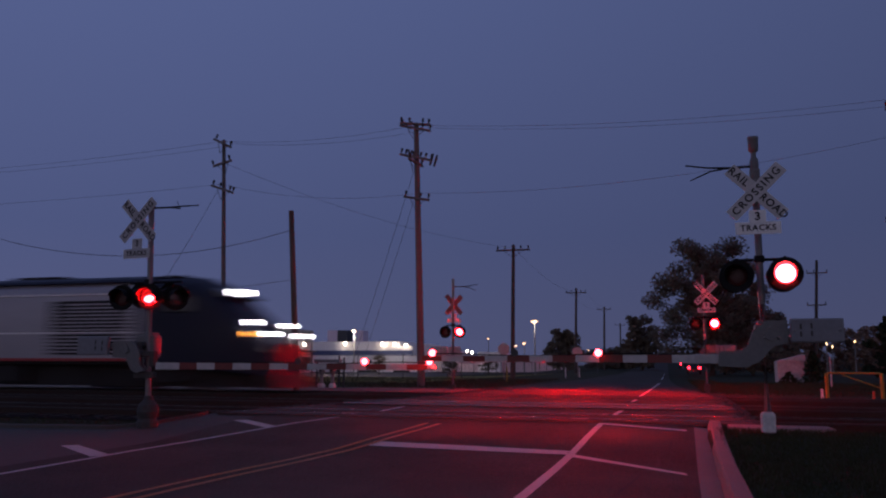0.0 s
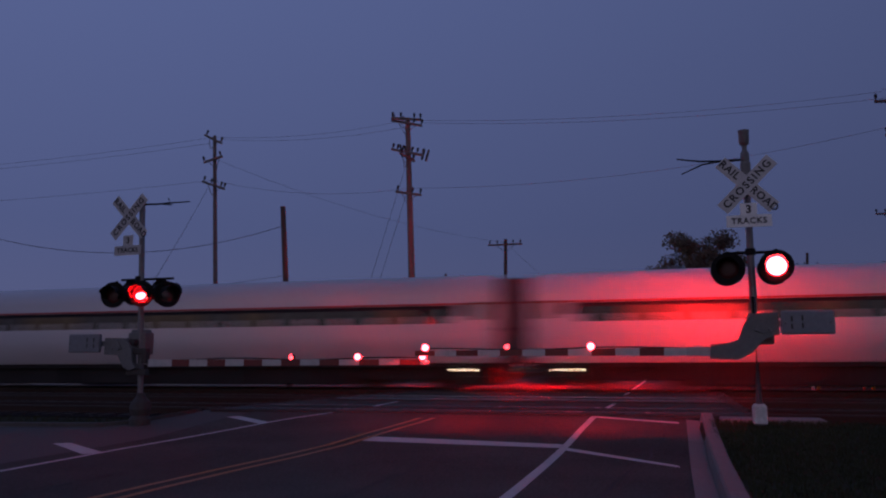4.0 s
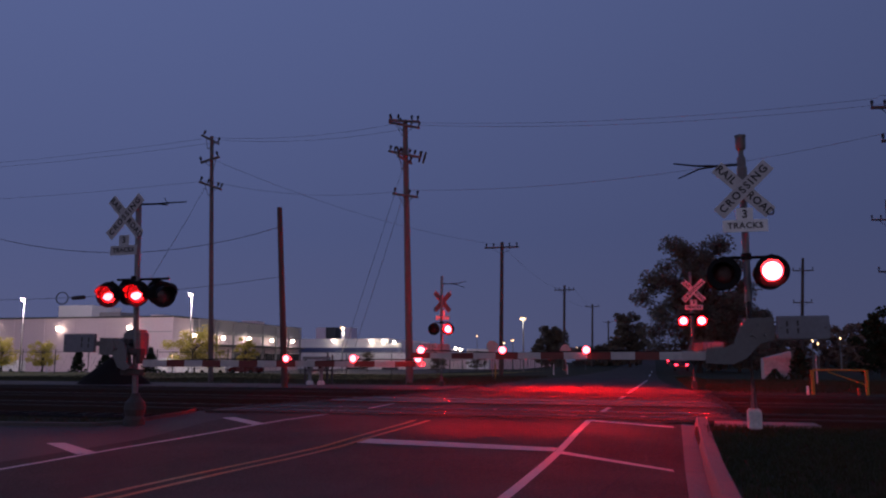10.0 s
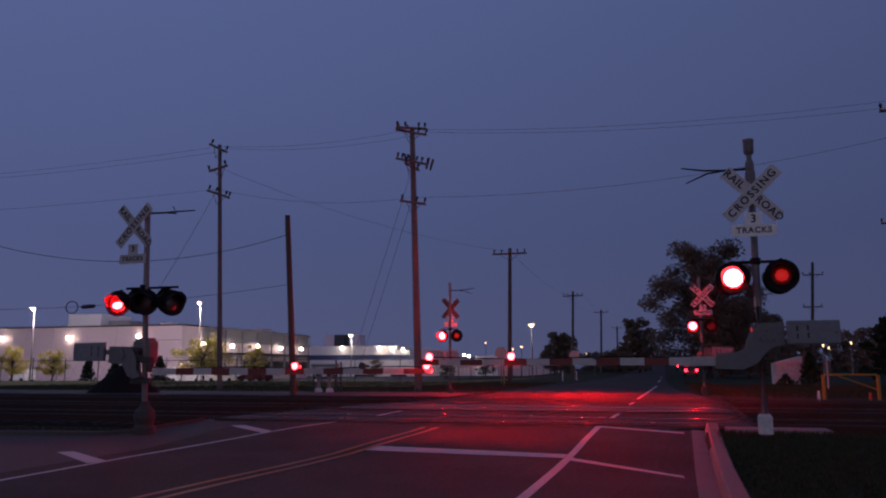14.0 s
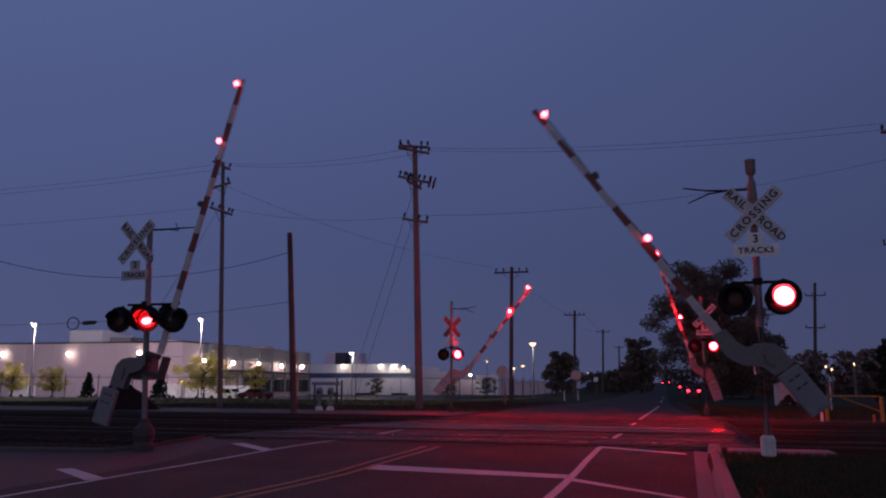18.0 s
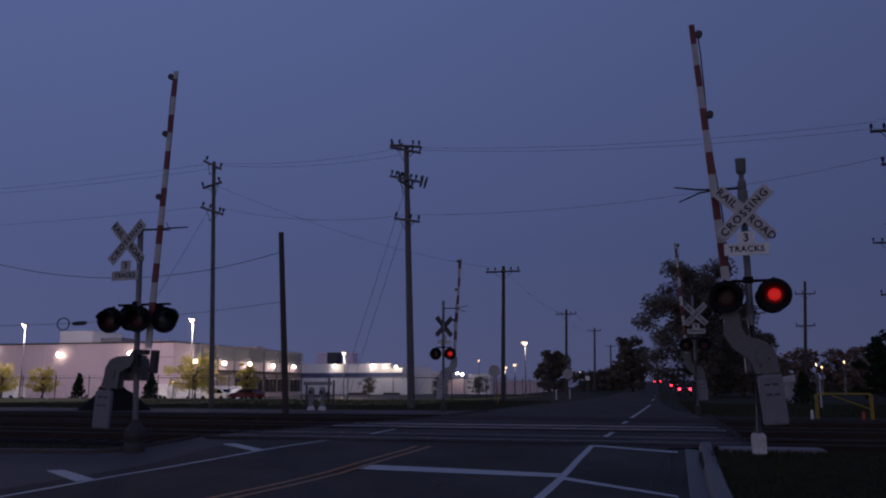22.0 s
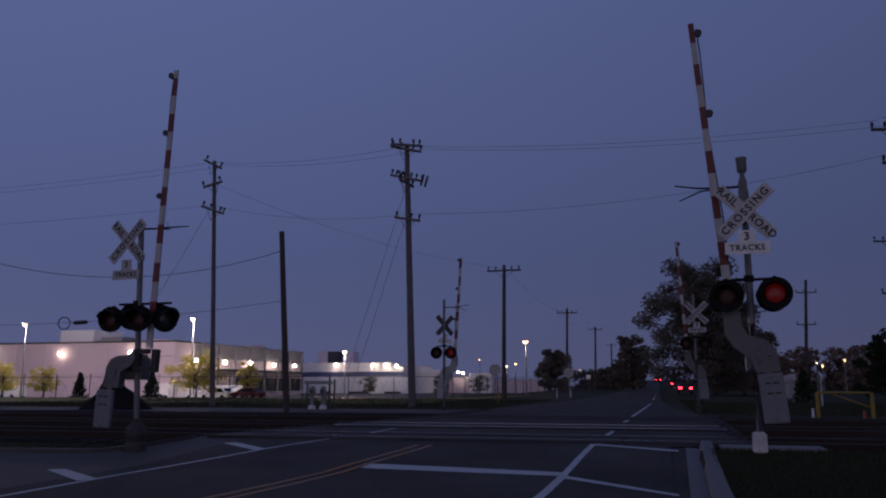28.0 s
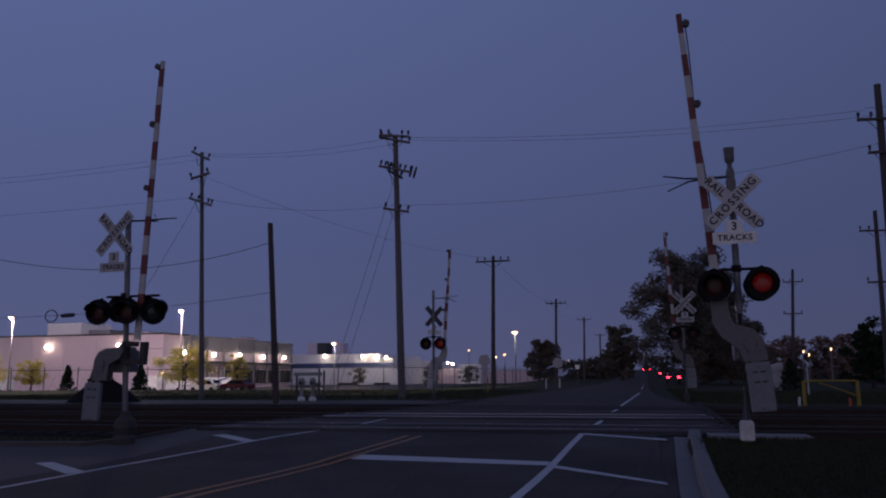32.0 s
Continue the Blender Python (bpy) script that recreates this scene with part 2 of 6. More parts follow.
TAIL_LIGHT = glowing("red_tail_light", (1.0, 0.018, 0.04), 14.0, (0.3, 0.02, 0.02))
DIM_GLOW = glowing("small_amber_lamp_glow", (1.0, 0.62, 0.30), 5.0)
TAR = material("crack_sealing_tar", (0.022, 0.021, 0.021), 0.9, grain=20, vary=0.3, bump=0.2)
STREET_GLOW = glowing("street_lamp_glow", (1.0, 0.58, 0.30), 3.2)
WALL_GLOW = glowing("wall_lamp_glow", (1.0, 0.80, 0.62), 22.0)
WHITE_WALL = material("white_metal_cladding", (0.80, 0.78, 0.78), 0.55, grain=3, stain=0.08, vary=0.08, bump=0.04)
PALE_WALL = material("pale_metal_cladding", (0.60, 0.48, 0.52), 0.6, grain=3, stain=0.08, vary=0.10, bump=0.05)
GREY_WALL = material("grey_metal_cladding", (0.26, 0.25, 0.27), 0.6, grain=3, stain=0.08, vary=0.12, bump=0.05)
BLUE_WALL = material("blue_wall_band", (0.05, 0.07, 0.16), 0.5, grain=3, stain=0.1, vary=0.1, bump=0.03)
ROOF_TAR = material("flat_roof", (0.06, 0.06, 0.06), 0.9, grain=3, stain=0.1, vary=0.2)
DOOR_DARK = material("dark_dock_opening", (0.02, 0.02, 0.022), 0.7, grain=3, vary=0.2)
WHITE_PAINT = material("white_vehicle_paint", (0.62, 0.62, 0.62), 0.35, grain=4, stain=0.5, vary=0.08, bump=0.02)
RED_CAR = material("dark_red_car_paint", (0.12, 0.012, 0.012), 0.25, grain=4, vary=0.1, bump=0.0)
DARK_CAR = material("dark_car_paint", (0.025, 0.025, 0.03), 0.25, grain=4, vary=0.1, bump=0.0)
RUBBER = material("tyre_rubber", (0.012, 0.012, 0.012), 0.9, vary=0.2)
BARK = material("tree_bark", (0.045, 0.035, 0.028), 0.95, grain=10, stain=1.0, vary=0.35, bump=0.6)
LEAF_DARK = material("dusk_leaves", (0.15, 0.13, 0.10), 0.75, grain=4, stain=0.3, vary=0.4, bump=0, spec=0.2)
LEAF_BUD = material("brown_spring_buds", (0.20, 0.135, 0.105), 0.8, grain=4, stain=0.3, vary=0.35, bump=0, spec=0.1)
LEAF_SPRING = material("young_yellow_green_leaves", (0.46, 0.40, 0.11), 0.7, grain=4, stain=0.5, vary=0.3, bump=0, spec=0.2)
for leafy in (LEAF_DARK, LEAF_SPRING):
    # thin leaves let part of the light through
    tree_nodes = leafy.node_tree
    p = tree_nodes.nodes["Principled BSDF"]
    thin, both = tree_nodes.nodes.new("ShaderNodeBsdfTranslucent"), tree_nodes.nodes.new("ShaderNodeMixShader")
    both.inputs[0].default_value = 0.42
    tree_nodes.links.new(p.inputs["Base Color"].links[0].from_socket, thin.inputs["Color"])
    tree_nodes.links.new(p.outputs[0], both.inputs[1])
    tree_nodes.links.new(thin.outputs[0], both.inputs[2])
    tree_nodes.links.new(both.outputs[0], [n for n in tree_nodes.nodes if n.type == "OUTPUT_MATERIAL"][0].inputs[0])
LEAF_PINE = material("conifer_needles", (0.022, 0.034, 0.016), 0.8, grain=5, stain=0.5, vary=0.3, bump=0, spec=0.2)
YELLOW_STEEL = material("yellow_painted_steel", (0.26, 0.18, 0.015), 0.5, grain=10, stain=1.5, vary=0.25, bump=0.1)
FENCE_STEEL = material("fence_steel", (0.055, 0.055, 0.058), 0.6, 0.3, grain=10, vary=0.2, bump=0.05)
SIGN_BACK = material("bare_aluminium_sign_back", (0.34, 0.33, 0.33), 0.5, 0.4, grain=6, vary=0.15, bump=0.03)
# blade back with its unlit look put into a darker colour
SIGN_BACK_DARK = material("unlit_dark_sign_back", (0.09, 0.085, 0.085), 0.6, 0.2, grain=6, vary=0.2, bump=0.03)
WEIGHT_GREY = material("grey_counterweight_paint", (0.17, 0.175, 0.19), 0.6, grain=12, stain=1.3, vary=0.2, bump=0.15)
CABINET = material("grey_green_cabinet", (0.20, 0.21, 0.21), 0.5, grain=8, stain=1.0, vary=0.15, bump=0.05)
GRAVEL = material("gravel_strip", (0.042, 0.038, 0.037), 0.95, grain=14, stain=0.4, vary=0.35, bump=0.8)
ORANGE = material("orange_plastic", (0.45, 0.07, 0.02), 0.5, vary=0.1, bump=0)


# ---- mesh tools ----
def bm_new():
    return bmesh.new()


def add_box(bm, c, s, rot=None, bevel=0.0):
    """A box of size s round c, turned by rot (a matrix), with its edges bevelled."""
    m = Matrix.Translation(c) @ (rot or Matrix()) @ Matrix.Diagonal((*s, 1))
    made = bmesh.ops.create_cube(bm, size=1.0, matrix=m)
    if bevel:
        edges = {e for v in made["verts"] for e in v.link_edges}
        bmesh.ops.bevel(bm, geom=list(edges), offset=bevel, segments=2, affect="EDGES", profile=0.6)
    return made["verts"]


def add_tube(bm, p0, p1, r0, r1=None, n=12):
    """A tapered round bar from p0 to p1."""
    p0, p1 = Vector(p0), Vector(p1)
    r1 = r0 if r1 is None else r1
    q = (p1 - p0).to_track_quat("Z", "Y").to_matrix()
    a, b = [], []
    for i in range(n):
        w = 2 * math.pi * i / n
        d = q @ Vector((math.cos(w), math.sin(w), 0))
        a.append(bm.verts.new(p0 + d * r0))
        b.append(bm.verts.new(p1 + d * r1))
    for i in range(n):
        j = (i + 1) % n
        bm.faces.new((a[i], a[j], b[j], b[i]))
    bm.faces.new(a[::-1])
    bm.faces.new(b)


def add_chain(bm, pts, r, n=8):
    """A bent round bar through pts; r is one radius or one for each point."""
    pts = [Vector(p) for p in pts]
    rs = r if isinstance(r, (list, tuple)) else [r] * len(pts)
    rings = []
    for k, p in enumerate(pts):
        d = pts[min(k + 1, len(pts) - 1)] - pts[max(k - 1, 0)]
        q = d.to_track_quat("Z", "Y").to_matrix()
        rings.append([bm.verts.new(p + q @ Vector((math.cos(2 * math.pi * i / n), math.sin(2 * math.pi * i / n), 0)) * rs[k]) for i in range(n)])
    for a, b in zip(rings, rings[1:]):
        for i in range(n):
            j = (i + 1) % n
            bm.faces.new((a[i], a[j], b[j], b[i]))
    bm.faces.new(rings[0][::-1])
    bm.faces.new(rings[-1])


def add_lathe(bm, profile, m=None, n=24):
    """Turns a profile of (radius, height) round the z axis, placed by m; radius 0 closes an end."""
    m = m or Matrix()
    rings = []
    for r, z in profile:
        if r < 1e-6:
            rings.append([bm.verts.new(m @ Vector((0, 0, z)))])
        else:
            rings.append([bm.verts.new(m @ Vector((r * math.cos(2 * math.pi * i / n), r * math.sin(2 * math.pi * i / n), z))) for i in range(n)])
    for a, b in zip(rings, rings[1:]):
        for i in range(n):
            j = (i + 1) % n
            if len(a) == 1 and len(b) == 1:
                continue
            if len(a) == 1:
                bm.faces.new((a[0], b[j], b[i]))
            elif len(b) == 1:
                bm.faces.new((a[i], a[j], b[0]))
            else:
                bm.faces.new((a[i], a[j], b[j], b[i]))


def add_prism(bm, outline, y0, y1, m=None):
    """A plate: an outline of (x, z), from y0 to y1."""
    m = m or Matrix()
    a = [bm.verts.new(m @ Vector((x, y0, z))) for x, z in outline]
    b = [bm.verts.new(m @ Vector((x, y1, z))) for x, z in outline]
    n = len(outline)
    for i in range(n):
        j = (i + 1) % n
        bm.faces.new((a[i], a[j], b[j], b[i]))
    bm.faces.new(a[::-1])
    bm.faces.new(b)


def add_loft(bm, sections):
    """A skin over sections, each a list of points of one length; the ends are closed."""
    rings = [[bm.verts.new(p) for p in s] for s in sections]
    n = len(rings[0])
    for a, b in zip(rings, rings[1:]):
        for i in range(n):
            j = (i + 1) % n
            bm.faces.new((a[i], a[j], b[j], b[i]))
    bm.faces.new(rings[0][::-1])
    bm.faces.new(rings[-1])


def mesh_of(name, bm, mat, smooth=False):
    bmesh.ops.recalc_face_normals(bm, faces=bm.faces)
    me = bpy.data.meshes.new(name)
    bm.to_mesh(me)
    bm.free()
    me.materials.append(mat)
    if smooth:
        me.shade_smooth()
        me.set_sharp_from_angle(angle=radians(38))
    return me


def part(name, bm, mat, parent, label="", smooth=True):
    """Links a bmesh as one mesh object under a thing or a part."""
    ob = new(name, mesh_of(name, bm, mat, smooth))
    ob.parent = parent
    return tagged(ob, label)


def thing(name, label, category, group="", m=None):
    ob = new(name)
    ob.empty_display_size = 0.2
    if m is not None:
        ob.matrix_basis = m
    return tagged(ob, label, category, group)


def single(name, bm, mat, label="", category="", group="", kind="", smooth=True):
    ob = new(name, mesh_of(name, bm, mat, smooth))
    return tagged(ob, label, category, group, kind)


TEXT = {}


def text_mesh(words, size, mat, spacing=1.0):
    """The built-in font's letters as a thin mesh, centred, facing the -y side."""
    key = (words, size, mat.name, spacing)
    if key not in TEXT:
        cu = bpy.data.curves.new("lettering", "FONT")
        cu.body, cu.size, cu.align_x, cu.align_y, cu.extrude, cu.space_character = words, size, "CENTER", "CENTER", 0.003, spacing
        cu.resolution_u = 3
        cu.offset = 0.0045 * size / 0.175
        tmp = new("lettering", cu)
        bpy.context.view_layer.update()
        me = bpy.data.meshes.new_from_object(tmp.evaluated_get(bpy.context.evaluated_depsgraph_get()))
        bpy.data.objects.remove(tmp)
        bpy.data.curves.remove(cu)
        me.transform(pose(0, 0, 0, 90, 0, 0))
        me.materials.clear()
        me.materials.append(mat)
        TEXT[key] = me
    return TEXT[key]


# ---- ground, road and tracks ----
TRACKS = [(17.9, -0.09), (21.6, -0.03), (26.5, 0.0)]
RISE = [(-60, -0.38), (9.0, -0.36), (12.5, -0.33), (14.5, -0.21), (16.4, -0.11), (18.2, -0.09), (20.6, -0.035), (23.0, -0.02), (25.4, 0.0), (28, 0.0), (34, -0.01), (60, -0.02), (110, -0.12), (135, 0.05), (165, 0.46), (220, 1.55), (300, 2.9), (420, 3.8), (4000, 3.8)]
# the pavement's edges along y: it is wide at the side street and narrows beyond the tracks
EDGE_L = [(-60, -8.9), (16.6, -8.9), (16.9, -10.45), (17.6, -10.05), (18.5, -9.8), (19.5, -9.5), (20.6, -9.0), (21.9, -8.5), (23.9, -8.1), (25.4, -7.5), (28.6, -7.25), (41, -7.25), (46, -6.7), (56, -6.1), (80, -6.0), (120, -6.2), (220, -6.6), (4000, -6.6)]
EDGE_R = [(-60, 0.16), (16.2, 0.16), (16.4, 1.55), (21, 1.5), (27, 1.55), (33, 1.25), (38.7, 0.66), (48, 0.32), (61, 0.12), (4000, 0.12)]
TRACK_ENDS = [(-10.0, 1.6), (-8.7, 1.55), (-7.4, 1.6)]


def along(table, y):
    for (a, va), (b, vb) in zip(table, table[1:]):
        if y <= b:
            return va + (vb - va) * max(0, (y - a)) / (b - a)
    return table[-1][1]


def road_z(y):
    for (a, za), (b, zb) in zip(RISE, RISE[1:]):
        if y <= b:
            return za + (zb - za) * max(0, (y - a)) / (b - a)
    return 0.0


def ground_z(x, y):
    z = road_z(y) - 0.05
    if y > 110:
        # the hill lies along the road alone; the factory yard stays low
        w = min(1, max(0, (x + 34) / 20))
        z = z * w + (-0.9 - 0.05) * (1 - w)
    elif y > 64:
        w = min(1, max(0, (x + 34) / 20))
        z -= (1 - w) * 0.9 * (y - 64) / 46
    if 15.2 < y < 28.9 and (x < along(EDGE_L, y) - 0.2 or x > 1.75):
        z -= 0.30
    elif x > 0.65 and y < 15.2:
        z += 0.14
    elif 30 < y < 110 and (x < -9.2 or x > 1.8):
        z += 0.05 * noise.noise(Vector((x * 0.15, y * 0.15, 0)))
    return z


def sheet(name, xs, ys, zf, mat, label, category, kind="structure", lift=0.0):
    bm = bm_new()
    grid = [[bm.verts.new((x, y, zf(x, y) + lift)) for x in xs] for y in ys]
    for r0, r1 in zip(grid, grid[1:]):
        for i in range(len(xs) - 1):
            bm.faces.new((r0[i], r0[i + 1], r1[i + 1], r1[i]))
    return single(name, bm, mat, label, category, kind=kind)


gx = [-3000, -900, -300, -160, -100, -70, -50, -40, -34, -30, -26, -21, -17, -14, -12, -10.8, -10.3, -9.9, -9.5, -9.1, -8.7, -8.3, -7.9, -7.5, -6, -3, 0, 0.63, 0.66, 1.2, 1.72, 1.8, 3.3, 5, 8, 12, 18, 26, 40, 70, 120, 300, 900, 3000]
gy = [-400, -100, -30, -10, 0, 4, 8, 10, 12.5, 14.5, 15.0, 15.2, 15.5, 17, 18.0, 19.0, 20, 20.8, 21.6, 22.4, 23, 24, 25, 26.5, 28, 28.8, 29.2, 30, 32, 34, 38, 44, 52, 64, 80, 109.9, 110.1, 135, 165, 190, 220, 300, 420, 900, 2000, 4000]
sheet("ground", gx, gy, ground_z, GRASS_GROUND, "dark rough grass and earth at dusk", "ground")
ry = sorted(set([-40, -10, 0, 3, 6, 9, 10.5, 12.5, 13.5, 14.5, 15.5, 16.2, 16.4, 16.6, 16.9, 17.3, 17.7, 18.2, 18.8, 19.4, 20, 20.6, 21.2, 22, 23, 24.2, 25.4, 27, 28.6, 31, 34, 38.7, 42, 46, 52, 60, 75, 90, 110, 122, 135, 150, 165, 190, 220, 260, 300, 360, 420]))
bm = bm_new()
rows_r = []
for y in ry:
    xl, xr = along(EDGE_L, y), along(EDGE_R, y)
    rows_r.append([bm.verts.new((x, y, road_z(y) - 0.02 * abs(x + 4.3) / 4.5 * (1 if y < 14 else 0.2))) for x in (xl + (xr - xl) * k / 7 for k in range(8))])
for a, b in zip(rows_r, rows_r[1:]):
    for i in range(7):
        bm.faces.new((a[i], a[i + 1], b[i + 1], b[i]))
tagged(single("road", bm, ASPHALT, "worn grey asphalt two-lane road over the tracks", "road"), kind="structure")
sheet("shoulder", [0.1, 0.52], [8, 9, 10.5, 12.5, 14.5, 16.4], lambda x, y: road_z(y) - 0.028, ASPHALT, "asphalt edge beside the gutter", "road")
# the side street that meets the road in front of the tracks
bm = bm_new()
rows_l = []
for y, xl in ((-30, -80), (4, -80), (8, -80), (9.5, -80), (11, -80), (12.5, -80), (13.3, -60), (13.5, -20), (13.62, -13), (13.8, -11.0), (14.2, -10.5), (15.1, -10.4), (16.0, -10.25), (16.5, -10.3), (16.95, -10.45)):
    rows_l.append([bm.verts.new((xl + (-8.85 - xl) * f, y, road_z(y) - 0.024)) for f in (0, 0.4, 0.7, 0.9, 1)])
for a, b in zip(rows_l, rows_l[1:]):
    for i in range(4):
        bm.faces.new((a[i], a[i + 1], b[i + 1], b[i]))
tagged(single("side_street", bm, ASPHALT_OLD, "pale worn asphalt side street beside the tracks", "road"), kind="structure")
# gravel strip between the far track and the grass
sheet("gravel_strip", [-90, -50, -30, -20, -14, -9.4, -7.3], [29.0, 30.5, 33.0, 35.0], lambda x, y: -0.02 - 0.004 * (y - 29), GRAVEL, "grey gravel strip along the far track", "gravel", lift=0.02)


def road_mark(name, pts, mat, label, lift=0.006, group="road markings"):
    """A painted shape: pairs of left and right points along its length."""
    bm = bm_new()
    prev = None
    for (xa, ya), (xb, yb) in pts:
        a = bm.verts.new((xa, ya, road_z(ya) + lift - 0.02 * abs(xa + 4.3) / 4.5 * (1 if ya < 14 else 0.2)))
        b = bm.verts.new((xb, yb, road_z(yb) + lift - 0.02 * abs(xb + 4.3) / 4.5 * (1 if yb < 14 else 0.2)))
        if prev:
            bm.faces.new((prev[0], prev[1], b, a))
        prev = (a, b)
    return tagged(single(name, bm, mat, label, "road marking", group, smooth=False), kind="structure")


def long_line(name, x0, x1, y0, y1, w, mat, label, x2=None):
    ys = [y0] + [y for y in ry if y0 < y < y1] + [y1]
    xs = [x0 + (x1 - x0) * (y - y0) / (y1 - y0) for y in ys]
    return road_mark(name, [((x - w / 2, y), (x + w / 2, y)) for x, y in zip(xs, ys)], mat, label, 0.016 if y0 > 17 else 0.006)


LIFT_LABEL = "worn white painted line on the asphalt"
long_line("edge_line", -1.50, -1.48, 11.0, 12.6, 0.13, PAINT_WHITE, LIFT_LABEL)
LEFT_LINE = [(-8.1, 2.0), (-8.25, 8.0), (-8.30, 9.4), (-8.32, 11.2), (-8.24, 12.6), (-7.90, 13.74), (-7.64, 14.5), (-7.42, 15.3), (-7.03, 16.24), (-6.9, 17.0)]
road_mark("left_edge_line", [((x - 0.055, y), (x + 0.055, y)) for x, y in LEFT_LINE], PAINT_WHITE, LIFT_LABEL)
CENTRE_LINE = [(-5.75, 2.0), (-5.5, 8.0), (-5.42, 9.2), (-5.22, 10.75), (-5.10, 12.2), (-4.94, 13.6), (-4.68, 15.0), (-4.6, 15.7)]
for dx in (-0.14, 0.14):
    road_mark("centre_line", [((x + dx - 0.05, y), (x + dx + 0.05, y)) for x, y in CENTRE_LINE], PAINT_YELLOW, "faded yellow double centre line")
long_line("edge_line", -1.72, -1.50, 2.0, 11.0, 0.13, PAINT_WHITE, LIFT_LABEL)
long_line("edge_line", -1.48, -1.30, 12.6, 16.35, 0.12, PAINT_WHITE, LIFT_LABEL)
road_mark("stop_line", [((-4.86, 12.74), (-4.94, 13.22)), ((-3.2, 12.62), (-3.2, 13.06)), ((-1.55, 12.56), (-1.53, 12.90))], PAINT_WHITE, "white stop line before the crossing")
road_mark("hatch_line", [((-1.47, 12.34), (-1.47, 12.62)), ((0.20, 10.86), (0.18, 11.06))], PAINT_WHITE, "white slanting shoulder line")
road_mark("hatch_line", [((-1.28, 16.16), (-1.28, 16.40)), ((0.30, 15.44), (0.30, 15.66))], PAINT_WHITE, "white slanting shoulder line")
road_mark("hatch_line", [((-10.03, 11.58), (-9.81, 11.74)), ((-8.44, 10.38), (-8.30, 10.66))], PAINT_WHITE, "white slanting shoulder bar")
road_mark("hatch_line", [((-8.96, 15.40), (-8.74, 15.57)), ((-7.66, 14.42), (-7.62, 14.72))], PAINT_WHITE, "white slanting shoulder bar")
for xa, y0, xb, y1 in ((-1.18, 18.5, -1.09, 19.75), (-1.0, 23.6, -0.93, 24.9), (-0.9, 27.3, -0.46, 48.5), (-0.45, 62, -0.4, 76), (-0.4, 90, -0.4, 110)):
    long_line("lane_dash", xa, xb, y0, y1, 0.11, PAINT_WHITE, "white lane line beyond the stop line")
for xa, y0, xb, y1 in ((-6.66, 18.2, -6.58, 19.8),):
    long_line("left_dash", xa, xb, y0, y1, 0.10, PAINT_WHITE, LIFT_LABEL)

# kerb and gutter on the near side, in cast lengths
for i in range(9):
    y0, y1 = -7.4 + 2.62 * i, -7.4 + 2.62 * (i + 1) - 0.012
    kerb = thing("kerb_length", "pale concrete kerb with a gutter", "kerb", "kerb lengths")
    tagged(kerb, kind="structure")
    ends = [(0.19 + max(0, y - 9) * 0.022, y, road_z(y)) for y in (y0, y1)]
    bm = bm_new()
    add_loft(bm, [[(x + 0.10, y, z - 0.2), (x + 0.10, y, z - 0.012), (x + 0.34, y, z - 0.03), (x + 0.36, y, z - 0.2)] for x, y, z in ends])
    part("gutter", bm, CONCRETE, kerb, smooth=False)
    bm = bm_new()
    add_loft(bm, [[(x + 0.34, y, z - 0.2), (x + 0.345, y, z - 0.02), (x + 0.375, y, z + 0.10), (x + 0.40, y, z + 0.125), (x + 0.56, y, z + 0.125), (x + 0.58, y, z + 0.10), (x + 0.58, y, z - 0.2)] for x, y, z in ends])
    part("kerb_top", bm, CONCRETE, kerb, smooth=False)
# concrete walk stub beside the crossing and the kerb return on the left
bm = bm_new()
add_box(bm, (1.92, 15.72, -0.18), (1.75, 0.8, 0.24), bevel=0.02)
tagged(single("concrete_walk", bm, CONCRETE, "pale concrete slab beside the near track", "slab"), kind="structure")
bm = bm_new()
arc = [(-10.35, 16.6), (-10.27, 16.0), (-10.38, 15.1), (-10.48, 14.3), (-10.9, 13.84), (-13, 13.66), (-20, 13.54), (-40, 13.4)]
add_loft(bm, [[(x, y - 0.06, road_z(y) - 0.15), (x, y - 0.04, road_z(y) + 0.045), (x - 0.03, y + 0.12, road_z(y) + 0.05), (x - 0.05, y + 0.14, road_z(y) - 0.15)] for x, y in arc])
tagged(single("kerb_return", bm, ASPHALT_OLD, "low worn concrete kerb curving into the side street", "kerb", smooth=False), kind="structure")


def rail_section(y, z):
    """The outline of a rail head with rounded corners and a slightly domed top."""
    pts, r = [], 0.015
    for k in range(6):
        w = radians(90 * k / 5)
        pts.append((y - 0.036 + r - r * math.cos(w), z - 0.0009 - r + r * math.sin(w)))
    pts.append((y, z))
    return [(y - 0.036, z - 0.045)] + pts + [(2 * y - p[0], p[1]) for p in pts[-2::-1]] + [(y + 0.036, z - 0.045)]


